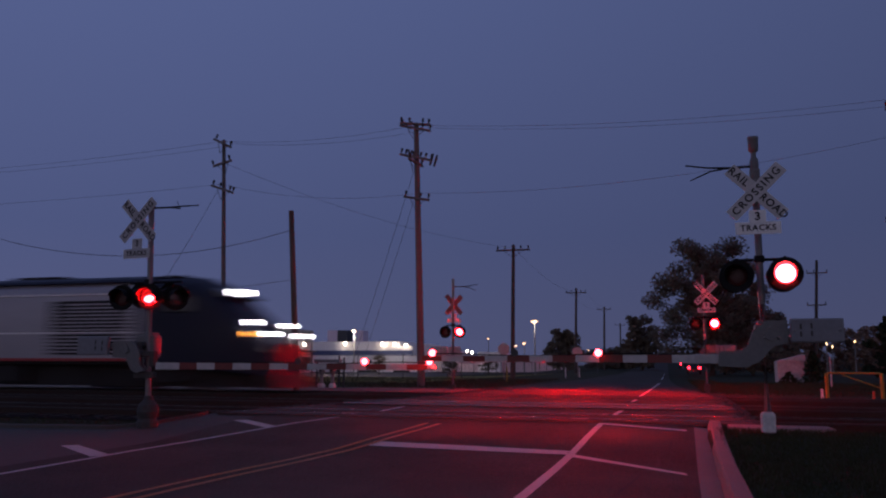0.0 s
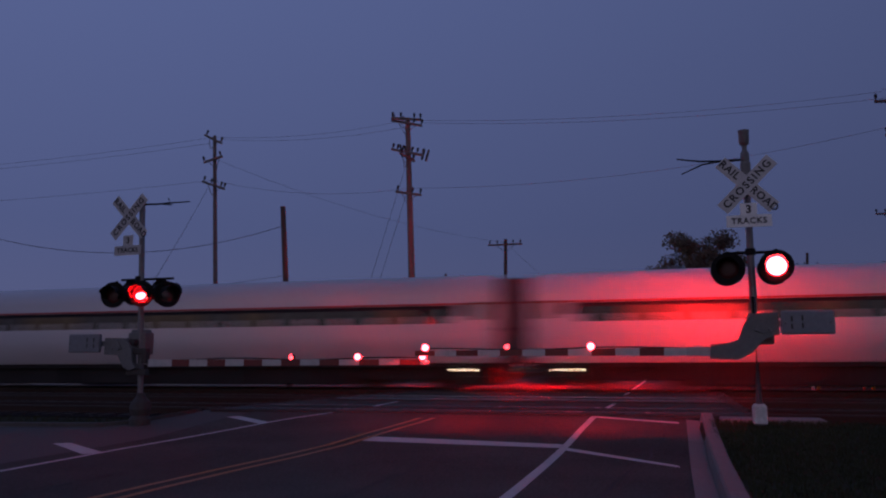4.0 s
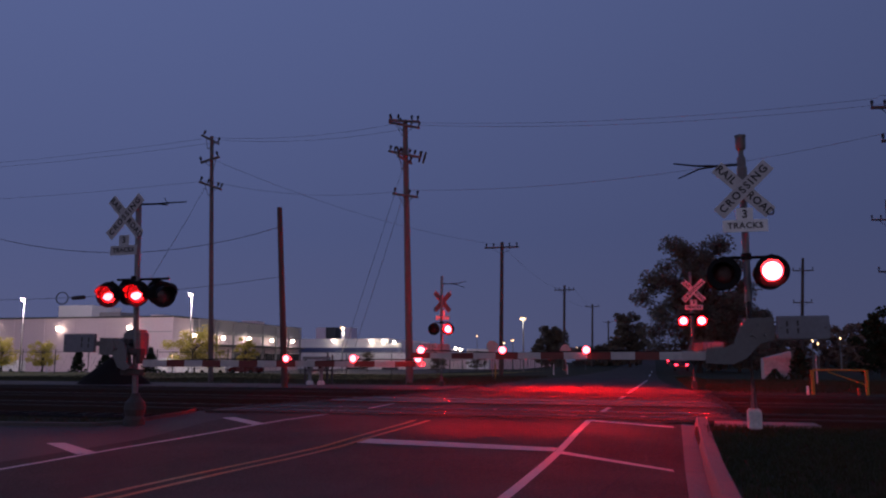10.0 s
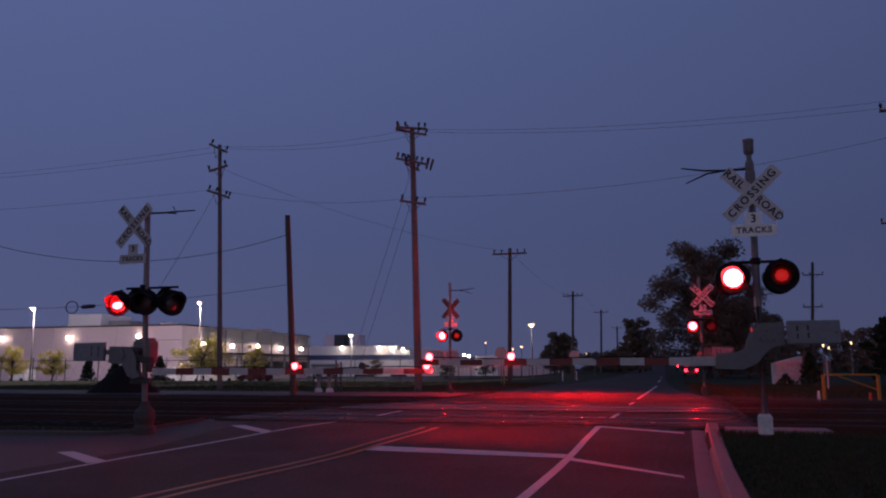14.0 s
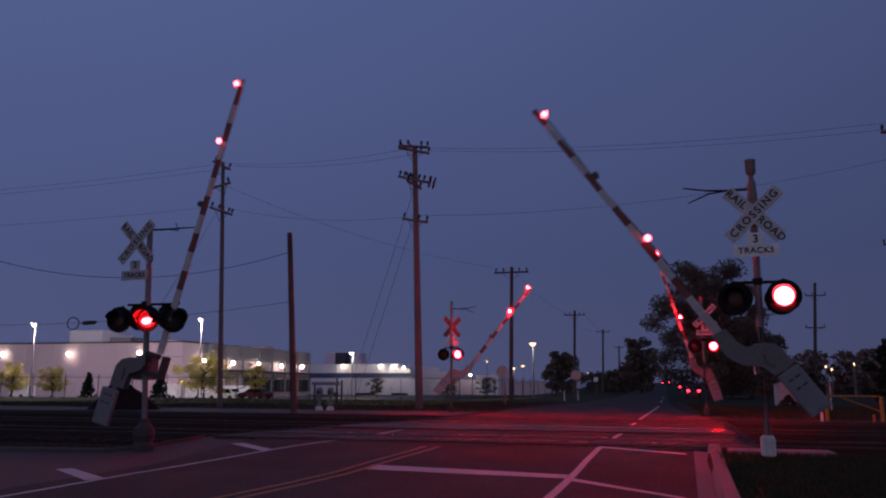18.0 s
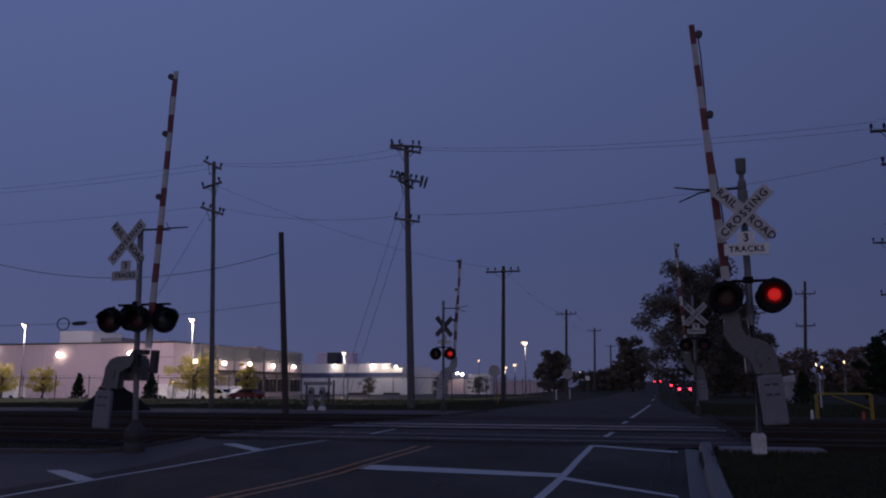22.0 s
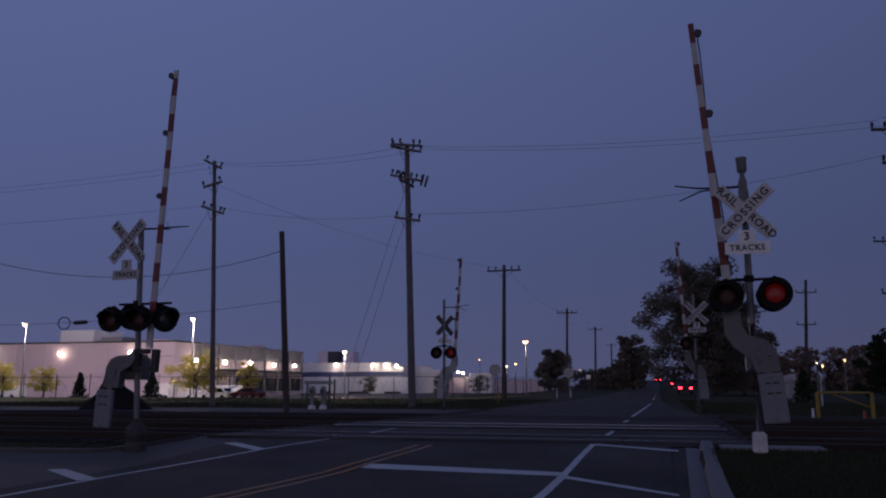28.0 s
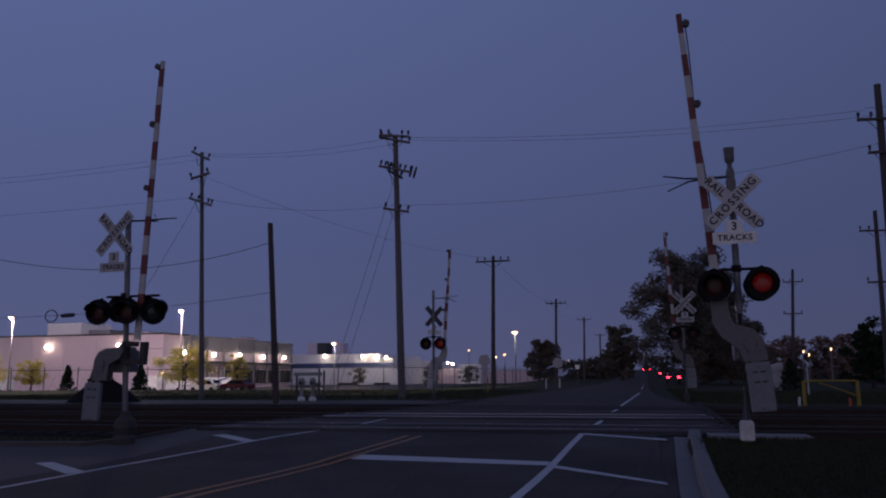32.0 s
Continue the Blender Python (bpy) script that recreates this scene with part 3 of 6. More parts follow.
track_obs = []
for (ty, tz), (tl, tr) in zip(TRACKS, TRACK_ENDS):
    track = thing("railway_track", "steel rails on dark creosoted ties in ballast", "railway track", "tracks")
    tagged(track, kind="structure")
    track_obs.append(track)
    for dy in (-0.7525, 0.7525):
        bm = bm_new()
        sec = rail_section(ty + dy, tz + 0.022)
        add_loft(bm, [[(x, y, z) for y, z in sec] for x in (tl, -5, 0, tr)])
        part("rail_head", bm, RAIL_WORN if ty < 20 else RAIL_TOP if ty < 23 else RAIL_DULL, track, "polished steel rail head in the roadway")
        for xs in ((-260, -60, -30, tl - 0.02), (tr + 0.02, 30, 60, 260)):
            bm = bm_new()
            add_loft(bm, [[(x, y, z) for y, z in sec] for x in xs])
            part("rail_head", bm, RAIL_DULL, track, "dull brown rail head")
        bm = bm_new()
        for x0, x1 in ((-260, tl), (tr + 0.03, 260)):
            add_box(bm, ((x0 + x1) / 2, ty + dy, tz - 0.070), (x1 - x0, 0.02, 0.13))
            add_box(bm, ((x0 + x1) / 2, ty + dy, tz - 0.142), (x1 - x0, 0.14, 0.016))
        part("rail_web", bm, RAIL_SIDE, track, smooth=False)
    bm = bm_new()
    for x0, x1 in ((-260, tl - 0.1), (tr + 0.08, 260)):
        n = 24
        secs = []
        for k in range(n + 1):
            s = k / n
            x = x0 + (x1 - x0) * (s ** 2 if x0 > 0 else 1 - (1 - s) ** 2)
            w = 0.06 * noise.noise(Vector((x, ty, 0)))
            secs.append([(x, ty - 2.3 + w, tz - 0.5), (x, ty - 1.6 + w, tz - 0.185), (x, ty + 1.6 - w, tz - 0.185), (x, ty + 2.3 - w, tz - 0.5)])
        add_loft(bm, secs)
    part("ballast_bed", bm, BALLAST, track, "dark crushed stone", smooth=False)


# ---- crossing signals and gates ----
PERIOD, FIRST, HALF, OFF = 1.19, 0.58, 0.55, 21.38
FLASH = {"lead": 0.1}  # the other masts switch a little before the near one


def is_lit(phase, t, off=OFF):
    if t >= off:
        return False
    if phase == "steady":
        return True
    # the two lamps of a pair overlap for a moment at each change
    beat, end, fade = (t + FLASH["lead"] - FIRST) % PERIOD, HALF + FLASH["lead"] / 2, 0.05 if FLASH["lead"] else 0.02
    return beat < end or beat > PERIOD - 0.02 if phase == "left" else beat < fade or beat > end - 0.01


def flash_rows(phase, lit, dark, off=OFF):
    """Rows for a lamp that draws back into its housing while it is dark."""
    rows, state = [(0.0, lit if is_lit(phase, 0.0, off) else dark)], is_lit(phase, 0.0, off)
    for k in range(1, 32 * FPS + 1):
        now = is_lit(phase, k / FPS, off)
        if now != state:
            rows.append(((k - 1) / FPS, lit if state else dark))
            rows.append((k / FPS, lit if now else dark))
            state = now
    rows.append((32.0, lit if state else dark))
    return rows


MOVES = []
SIGNALS = "crossing signals"


def signal_lamp(mast, x, y, z, face, phase="", lens=None, size=1.0, bulb_mat=None, off=OFF, full_hood=False):
    """A round black signal head with hood and lens; face: degrees turned from looking towards -y. phase: '' never lit."""
    m = pose(x, y, z, 0, 0, face) @ pose(0, 0, 0, -9 if full_hood else 0) @ Matrix.Scale(size, 4)
    tip = Matrix.Rotation(radians(90), 4, "X")
    bm = bm_new()
    # background plate with a rolled rim, and the round housing behind it
    add_lathe(bm, [(0.155, 0.0), (0.255, 0.0), (0.268, 0.012), (0.268, 0.022), (0.255, 0.02), (0.17, 0.008), (0.165, -0.06), (0.15, -0.15), (0.10, -0.20), (0.0, -0.21)], tip, 28)
    head = part("signal_head", bm, BLACK_METAL, mast, "round black signal head with hood")
    head.matrix_basis = m
    bm = bm_new()
    a, b = [], []
    for k in range(23):
        w = radians(-90 + 360 * k / 22) if full_hood else radians(-28 + 236 * k / 22)
        out = 0.48 if full_hood else 0.30 if 0.15 < k / 22 < 0.85 else 0.18
        a.append((0.165 * math.cos(w), -0.004, 0.165 * math.sin(w)))
        b.append((0.172 * math.cos(w), -out, 0.172 * math.sin(w) - 0.01))
    add = []
    for r in (1.0, 1.035):
        va = [bm.verts.new((p[0] * r, p[1], p[2] * r)) for p in a]
        vb = [bm.verts.new((p[0] * r, p[1], p[2] * r)) for p in b]
        add.append((va, vb))
        for i in range(22):
            bm.faces.new((va[i], va[i + 1], vb[i + 1], vb[i]))
    for i in range(22):
        bm.faces.new((add[0][1][i], add[0][1][i + 1], add[1][1][i + 1], add[1][1][i]))
    part("hood", bm, BLACK_METAL, head)
    bm = bm_new()
    add_lathe(bm, [(0.0, -0.012), (0.162, -0.012), (0.162, 0.004), (0.148, 0.012), (0.10, 0.022), (0.0, 0.026)], tip, 24)
    part("lens", bm, RED_LENS if lens is RED_LENS_WARM else lens or RED_LENS, head, "dark red round lens")
    if lens is RED_LENS_WARM:
        bm = bm_new()
        add_lathe(bm, [(0.150, 0.014), (0.09, 0.026), (0.0, 0.030), (0.0, 0.010), (0.150, 0.010)], tip, 20)
        part("lens_core", bm, RED_LENS_WARM, head, "faintly glowing red centre")
    bm = bm_new()
    add_box(bm, (0, 0.11, 0.245), (0.05, 0.06, 0.10), bevel=0.01)
    part("clamp", bm, BLACK_METAL, head)
    if lens is RED_LENS_WARM:
        bm = bm_new()
        add_lathe(bm, [(0.105, 0.0), (0.085, 0.010), (0.0, 0.014), (0.0, -0.004), (0.105, -0.004)], tip, 8)
        glow = part("afterglow_disc", bm, RED_AFTERGLOW, head, "dimly glowing red lamp")
        MOVES.append((glow, flash_rows("steady", pose(0, -0.030, 0), pose(0, 0.045, 0), 23.4)))
        bm = bm_new()
        add_lathe(bm, [(0.105, 0.0), (0.085, 0.010), (0.0, 0.014), (0.0, -0.004), (0.105, -0.004)], tip, 8)
        ember = part("ember_disc", bm, RED_EMBER, head, "faintly glowing red lamp")
        MOVES.append((ember, flash_rows("steady", pose(0, -0.022, 0), pose(0, 0.055, 0), 26.5)))
    if phase:
        bm = bm_new()
        add_lathe(bm, [(0.160, 0.0), (0.150, 0.010), (0.122, 0.016), (0.105, 0.0175), (0.09, 0.019), (0.06, 0.021), (0.03, 0.0217), (0.0, 0.022), (0.0, -0.004), (0.160, -0.004)], tip, 28)
        bulb = part("lamp_disc", bm, bulb_mat or RED_LIT, head, "glowing red lamp")
        bulb.data.materials.append(RED_RIM)
        bulb.data.materials.append(RED_DIM)
        for f in bulb.data.polygons:
            c = f.center
            if math.hypot(c.x, c.z) > 0.146:
                f.material_index = 1
            elif bulb_mat is RED_LIT_SIDE and ((c.x - 0.01) / 0.115) ** 2 + ((c.z + 0.045) / 0.075) ** 2 > 1:
                f.material_index = 2  # bright low ellipse set by face colour; the rest glows dimly
        MOVES.append((bulb, flash_rows(phase, pose(0, -0.032, 0), pose(0, 0.055, 0), off)))
    return head


def crossbuck(mast, x, y, z, face, lettered=True, turn=0, back=None, face_mat=None, drop=0.0):
    """Two crossed white blades with black letters, the number of tracks below."""
    m = pose(x, y, z, 0, 0, face)
    for words, lean, dy in (("RAILROAD", 45, 0.0), ("CROSSING", -45, -0.022)):
        bm = bm_new()
        add_box(bm, (0, 0, 0), (1.14, 0.012, 0.225), bevel=0.004)
        if back:
            bm2 = bm_new()
            add_box(bm2, (0, 0.009, 0), (1.12, 0.005, 0.215))
        blade = part("crossbuck_blade", bm, face_mat or BLADE_AGED, mast, "white blade with black letters", smooth=False)
        blade.matrix_basis = m @ pose(0, dy, 0, 0, lean + turn, 0)
        if back:
            part("blade_back", bm2, back, blade, smooth=False)
        if lettered:
            for word, x in ((("RAIL", -0.37), ("ROAD", 0.36)) if "ROAD" in words else (("CROSSING", 0.0),)):
                ob = new("lettering", text_mesh(word, 0.175, SIGN_BLACK, 1.30 if word == "CROSSING" else 1.12))
                ob.parent, ob.matrix_basis = blade, pose(x, -0.009, 0)
    bm = bm_new()
    add_box(bm, (0, 0, 0), (0.26, 0.01, 0.215), bevel=0.004)
    plate = part("number_plate", bm, face_mat or SIGN_WHITE, mast, "white plate with the number 3", smooth=False)
    plate.matrix_basis = m @ pose(0, -0.01, -0.50 + 0.8 * drop)
    bm = bm_new()
    add_box(bm, (0, 0, 0), (0.70, 0.01, 0.20), bevel=0.004)
    plate2 = part("tracks_plate", bm, face_mat or SIGN_WHITE, mast, "white plate reading TRACKS", smooth=False)
    plate2.matrix_basis = m @ pose(0, -0.01, -0.71 + drop)
    if lettered:
        for pl, words, size in ((plate, "3", 0.19), (plate2, "TRACKS", 0.135)):
            ob = new("lettering", text_mesh(words, size, SIGN_BLACK, 1.15))
            ob.parent, ob.matrix_basis = pl, pose(0, -0.008, 0)


def gate_arm(mast, s, px, py, pz, length, lamps, raises, split=False, off=OFF, paint=None):
    """The arm with its bracket, counterweight, stripes and lamps; s: -1 reaches towards -x. lamps: (distance, phase)."""
    bm = bm_new()
    ay, az = 0.0, -0.42 if split else -0.36
    if split:
        # the curved bracket carries the weight before the mast, a channel behind it the arm
        outline = [(-0.30, 0.20), (0.10, 0.19), (0.26, 0.10), (0.34, -0.06), (0.36, -0.30), (0.46, -0.40), (0.30, -0.46), (0.16, -0.40), (0.02, -0.16), (-0.30, -0.14)]
    else:
        outline = [(-0.26, 0.27), (0.08, 0.24), (0.26, 0.10), (0.36, -0.16), (0.50, -0.22), (0.80, -0.24), (0.82, -0.48), (0.40, -0.50), (0.18, -0.40), (-0.04, -0.16), (-0.26, -0.10)]
    add_prism(bm, [(s * x, z) for x, z in outline], -0.07, -0.03)
    add_prism(bm, [(s * x, z) for x, z in outline], 0.05, 0.09)
    add_tube(bm, (0, -0.10, 0.02), (0, 0.14 + ay, 0.02), 0.09, n=16)
    add_box(bm, (-s * 0.36, -0.05, 0.08), (0.50, 0.03, 0.10))
    if split:
        # the bracket turns on a shaft of its own beside the arm's channel
        arm = part("weight_bracket", bm, GREY_PAINT, mast, "grey curved bracket with a counterweight", smooth=False)
        MOVES.append((arm, [(t, pose(px - 0.245, py - 0.08, pz - 0.105, 0, -s * a, 0)) for t, a in raises]))
    else:
        arm = part("gate_arm", bm, paint or GREY_PAINT, mast, "grey gate bracket with red and white arm", smooth=False)
    for bx, bz in ((0.0, 0.14), (0.10, -0.02), (-0.12, -0.02)):
        bm = bm_new()
        add_lathe(bm, [(0, 0.022), (0.020, 0.018), (0.026, 0), (0, 0)], pose(s * bx, -0.07, bz, 90), 8)
        part("bolt", bm, GALV, arm, smooth=False)
    cx = 0.72 if split else 0.68
    for dy in (-0.13,):
        bm = bm_new()
        add_box(bm, (-s * cx, dy, 0.09), (0.74 if split else 0.79, 0.09, 0.38), bevel=0.03)
        weight = part("counterweight", bm, paint or WEIGHT_GREY, arm, "grey cast counterweight", smooth=False)
        for bx, bz in ((-0.24, -0.06), (-0.24, 0.06), (-0.08, -0.05), (-0.08, 0.07)):
            bm = bm_new()
            add_box(bm, (-s * (cx + bx), dy - 0.0465, 0.09 + bz), (0.03, 0.004, 0.085))
            part("stencil_bar", bm, DARK_BASE, weight, smooth=False)
        for bx in (-0.33, 0.33):
            bm = bm_new()
            add_lathe(bm, [(0, 0.018), (0.022, 0.014), (0.026, 0), (0, 0)], pose(-s * (cx + bx), dy - 0.045, 0.09, 90), 8)
            part("bolt", bm, GALV, weight, smooth=False)
    if split:
        bm = bm_new()
        add_tube(bm, (0, -0.05, 0), (0, 0.30, 0), 0.07, n=14)
        arm = part("gate_arm", bm, DARK_BASE, mast, "red and white gate arm on a dark channel")
        bm = bm_new()
        add_box(bm, (s * 0.15, ay, -0.18), (0.46, 0.14, 0.11), bevel=0.015)
        add_box(bm, (s * 0.15, ay, -0.60), (0.46, 0.14, 0.12), bevel=0.015)
        add_box(bm, (-s * 0.03, ay, -0.40), (0.10, 0.14, 0.40), bevel=0.015)
        add_box(bm, (s * 0.33, ay, -0.32), (0.10, 0.14, 0.22), bevel=0.015)
        part("channel_bracket", bm, DARK_BASE, arm, "dark C-shaped channel bracket", smooth=False)
    else:
        # pale reinforced root of the arm
        bm = bm_new()
        add_box(bm, (s * 0.98, ay, az), (0.42, 0.055, 0.155), bevel=0.01)
        part("arm_root", bm, SIGN_BACK, arm, "bare metal arm root", smooth=False)
    x, k, seg = 0.40 if split else 1.0, 0, 0.40
    while x < length - 0.02:
        x1 = min(x + (seg if k else 0.55), length)
        h0, h1 = 0.145 - 0.05 * x / length, 0.145 - 0.05 * x1 / length
        bm = bm_new()
        add_loft(bm, [[(s * xx, ay - 0.02, az - h / 2), (s * xx, ay + 0.02, az - h / 2), (s * xx, ay + 0.02, az + h / 2), (s * xx, ay - 0.02, az + h / 2)] for xx, h in ((x, h0), (x1, h1))])
        part("arm_stripe", bm, ARM_WHITE if k % 2 == 0 else ARM_RED, arm, smooth=False)
        x, k = x1, k + 1
    bm = bm_new()
    add_chain(bm, [(s * xx, ay + 0.035, az + 0.07 - 0.02 * math.sin(xx * 2)) for xx in np.linspace(0.5, length - 0.1, 12)], 0.012, 6)
    part("lamp_cable", bm, BLACK_METAL, arm)
    for d, phase in lamps:
        bm = bm_new()
        add_tube(bm, (s * d, ay - 0.038, az + 0.10), (s * d, ay + 0.038, az + 0.10), 0.064, n=18)
        add_box(bm, (s * d, ay, az + 0.055), (0.05, 0.04, 0.04))
        case = part("lamp_case", bm, FENCE_STEEL, arm, "small grey lamp case")
        for side in (-1, 1):
            bm = bm_new()
            add_lathe(bm, [(0.062, 0.0), (0.059, 0.005), (0.045, 0.012), (0.020, 0.015), (0.0, 0.016), (0.0, -0.004), (0.062, -0.004)], pose(0, 0, 0, 90 if side < 0 else -90), 20)
            bulb = part("gate_lamp", bm, (RED_LIT_SMALL_FAR if mast.location.y > 30 else RED_LIT_SMALL) if side < 0 else RED_BEAM_FAINT if split else RED_BEAM_SMALL, arm, "small glowing red gate lamp")
            bulb.data.materials.append(RED_RIM)
            for f in bulb.data.polygons:
                if math.hypot(f.center.x, f.center.z) > 0.060:
                    f.material_index = 1
            MOVES.append((bulb, flash_rows(phase, pose(s * d, ay + side * 0.046, az + 0.10), pose(s * d, ay + side * 0.012, az + 0.10), off)))
    MOVES.append((arm, [(t, pose(px, py, pz, 0, -s * a, 0)) for t, a in raises]))
    return arm


def crossing_signal(name, label, x, y, z, top, s, pivot, length, lamps, raises, base_mat, gate_y, channel=False, lean=0.0, off=OFF, paint=None):
    """A mast with its base, gate machine and arm; heads and signs are added by the caller."""
    mast = thing(name, label, "crossing signal", SIGNALS, pose(x, y, z))
    bm = bm_new()
    add_chain(bm, [(lean, 0, 0), (lean, 0, 0.28), (lean * 0.98, 0, 0.30), (lean * 0.45, 0, 2.1), (-0.1 * lean, 0, top)], [0.075, 0.075, 0.058, 0.058, 0.058], 16)
    part("mast", bm, GALV, mast, "galvanised round mast")
    bm = bm_new()
    if channel:
        add_lathe(bm, [(0.0, 0.56), (0.075, 0.54), (0.10, 0.46), (0.19, 0.36), (0.215, 0.22), (0.17, 0.09), (0.21, 0.02), (0.21, -0.1), (0, -0.1)], pose(lean, 0, 0), 18)
    else:
        add_box(bm, (0, 0, 0.17), (0.215, 0.215, 0.30), bevel=0.025)
        add_box(bm, (0, 0, 0.325), (0.17, 0.17, 0.04), bevel=0.015)
    part("junction_base", bm, base_mat, mast, "cast junction base", smooth=False)
    bm = bm_new()
    add_box(bm, (lean, 0, -0.31), (0.42, 0.42, 0.34), bevel=0.02)
    part("footing", bm, CONCRETE, mast, smooth=False)
    px, pz = pivot
    bm = bm_new()
    add_box(bm, (px + 0.0, gate_y + 0.28, pz - 0.02), (0.42, 0.30, 0.46), bevel=0.04)
    add_box(bm, (px + 0.0, gate_y + 0.28, pz + 0.23), (0.32, 0.24, 0.08), bevel=0.02)
    machine = part("gate_machine", bm, paint or GREY_PAINT, mast, "grey gate machine box", smooth=False)
    bm = bm_new()
    add_box(bm, (px - 0.16, gate_y + 0.065, pz - 0.05), (0.03, 0.02, 0.30))
    part("door_hinge", bm, GALV, machine, smooth=False)
    for dz in (-0.18, 0.16):
        bm = bm_new()
        add_box(bm, (px / 2, gate_y / 2 + 0.18, pz + dz), (abs(px) + 0.16, 0.10, 0.05), bevel=0.01)
        part("mounting_clamp", bm, BLACK_METAL, mast, smooth=False)
    gate_arm(mast, s, px, gate_y, pz, length, lamps, raises, channel, off, paint)
    return mast


def head_arm(mast, x0, x1, z):
    bm = bm_new()
    add_tube(bm, (x0, 0.10, z), (x1, 0.10, z), 0.026, n=10)
    add_tube(bm, (0, 0, z), (0, 0.10, z), 0.04, n=10)
    add_lathe(bm, [(0.06, -0.06), (0.085, -0.05), (0.085, 0.05), (0.06, 0.06)], pose(0, 0, z), 16)
    part("cross_arm", bm, BLACK_METAL, mast, "black lamp cross arm")


def stay_rods(mast, s, z, split=0.28, lift=0.08):
    bm = bm_new()
    add_chain(bm, [(0, 0, z), (s * 0.35, 0, z - 0.01), (s * 0.75, 0, z + 0.2 * lift), (s * 1.12, 0, z + lift)], [0.022, 0.02, 0.016, 0.012], 8)
    part("stay_rod", bm, BLACK_METAL, mast, "thin dark rod")
    bm = bm_new()
    add_chain(bm, [(s * 0.40, -0.01, z - 0.01), (s * 0.70, -0.02, z - 0.05), (s * (1.05 if split > 0 else 0.62), -0.03, z - split + 0.08 * (split > 0))], [0.016, 0.014, 0.010], 8)
    part("stay_rod", bm, BLACK_METAL, mast, "thin dark rod")


NEAR_R = [(0, 0), (14.55, 0), (15.0, 2), (15.5, 7), (16.0, 14), (16.5, 23.5), (17, 34.3), (17.5, 44.5), (18, 54), (18.5, 63), (19, 72), (19.5, 79), (19.75, 84), (20.0, 88.9), (20.2, 88.4), (20.5, 86), (20.9, 85.6), (21.5, 86.3), (22.5, 85.8), (32, 85.8)]
NEAR_L = [(0, 0), (14.18, 0), (14.3, 2.5), (14.5, 8.5), (15.0, 20), (15.5, 31.5), (16.0, 42), (16.5, 51.5), (17, 60), (17.5, 68), (18, 74.5), (18.5, 80), (19, 84.5), (19.5, 88.5), (20, 89.2), (20.6, 88.2), (21.2, 87.5), (32, 87.5)]
FAR_L = [(0, 0), (14.45, 0), (15.0, 3), (15.5, 9), (16.0, 16.5), (16.5, 25), (17, 34.5), (17.5, 43), (18, 51), (18.5, 58), (19, 65), (19.5, 76), (20, 85), (20.5, 90), (21.0, 87.5), (21.6, 86), (32, 86)]
FAR_R = [(0, 0), (14.18, 0), (14.3, 2), (14.5, 7), (15.0, 20), (15.5, 33), (16.0, 44), (16.5, 53), (17, 61), (17.5, 68), (18, 74), (18.5, 78.5), (19, 82), (19.5, 85), (20, 86), (20.6, 86), (21.2, 87), (32, 87)]

near_r = crossing_signal("crossing_signal", "grey mast with crossbuck, red lamps and gate on a pale base", 1.55, 14.1, -0.06, 4.46, -1, (0.08, 1.56), 5.92,
                         [(2.76, "right"), (4.22, "left"), (5.72, "steady")], NEAR_R, PALE_BASE, -0.20)
FLASH["lead"] = 0.0
head_arm(near_r, -0.36, 0.40, 2.86)
signal_lamp(near_r, -0.40, -0.42, 2.542, -8, "left")
signal_lamp(near_r, 0.34, -0.42, 2.562, -8, "right", RED_LENS_WARM)
for lx in (-0.40, 0.34):
    bm = bm_new()
    add_tube(bm, (lx, -0.26, 2.82), (lx, 0.10, 2.86), 0.022, n=8)
    part("lamp_bracket", bm, BLACK_METAL, near_r)
for lx, ph in ((-0.37, "left"), (0.39, "right")):
    signal_lamp(near_r, lx, 0.24, 2.58, 186, ph, None, 1.0, RED_BEAM, OFF, True)
FLASH["lead"] = 0.1
crossbuck(near_r, -0.038, -0.42, 3.93, 0, drop=0.10)
for dz in (3.80, 4.05):
    bm = bm_new()
    add_box(bm, (-0.02, -0.22, dz), (0.06, 0.40, 0.04), bevel=0.008)
    part("sign_bracket", bm, GALV, near_r, smooth=False)
stay_rods(near_r, -1, 4.46)
bm = bm_new()
add_lathe(bm, [(0.0, 4.97), (0.088, 4.97), (0.095, 4.95), (0.086, 4.92), (0.084, 4.76), (0.072, 4.72), (0.045, 4.70), (0.040, 4.62), (0.068, 4.57), (0.074, 4.47), (0.065, 4.40), (0.0, 4.40)], n=20)
part("bell", bm, GREY_PAINT, near_r, "grey crossing bell")
bm = bm_new()
add_box(bm, (0, 0, 4.28), (0.16, 0.16, 0.26), bevel=0.03)
part("bell_mount", bm, GREY_PAINT, near_r, smooth=False)

near_l = crossing_signal("crossing_signal", "mast with crossbuck, three lamp heads and gate, dark base", -10.40, 14.2, -0.16, 4.52, 1, (0.015, 1.565), 6.32,
                         [(3.56, "left"), (4.93, "right"), (6.20, "steady")], NEAR_L, DARK_BASE, -0.15, True, 0.17)
head_arm(near_l, -0.50, 0.74, 2.88)
signal_lamp(near_l, -0.39, -0.28, 2.535, 12, "left", None, 1.0, RED_LIT_SIDE, 21.55)
signal_lamp(near_l, 0.285, -0.30, 2.54, 12, "right", None, 1.0, RED_LIT_SIDE, 21.55)
signal_lamp(near_l, 0.765, -0.13, 2.53, 56, "", GREY_LENS)
signal_lamp(near_l, -0.36, 0.26, 2.62, 180, "left", None, 1.0, RED_BEAM_SIDE, OFF, True)
signal_lamp(near_l, 0.36, 0.26, 2.62, 180, "right", None, 1.0, RED_BEAM_SIDE, OFF, True)
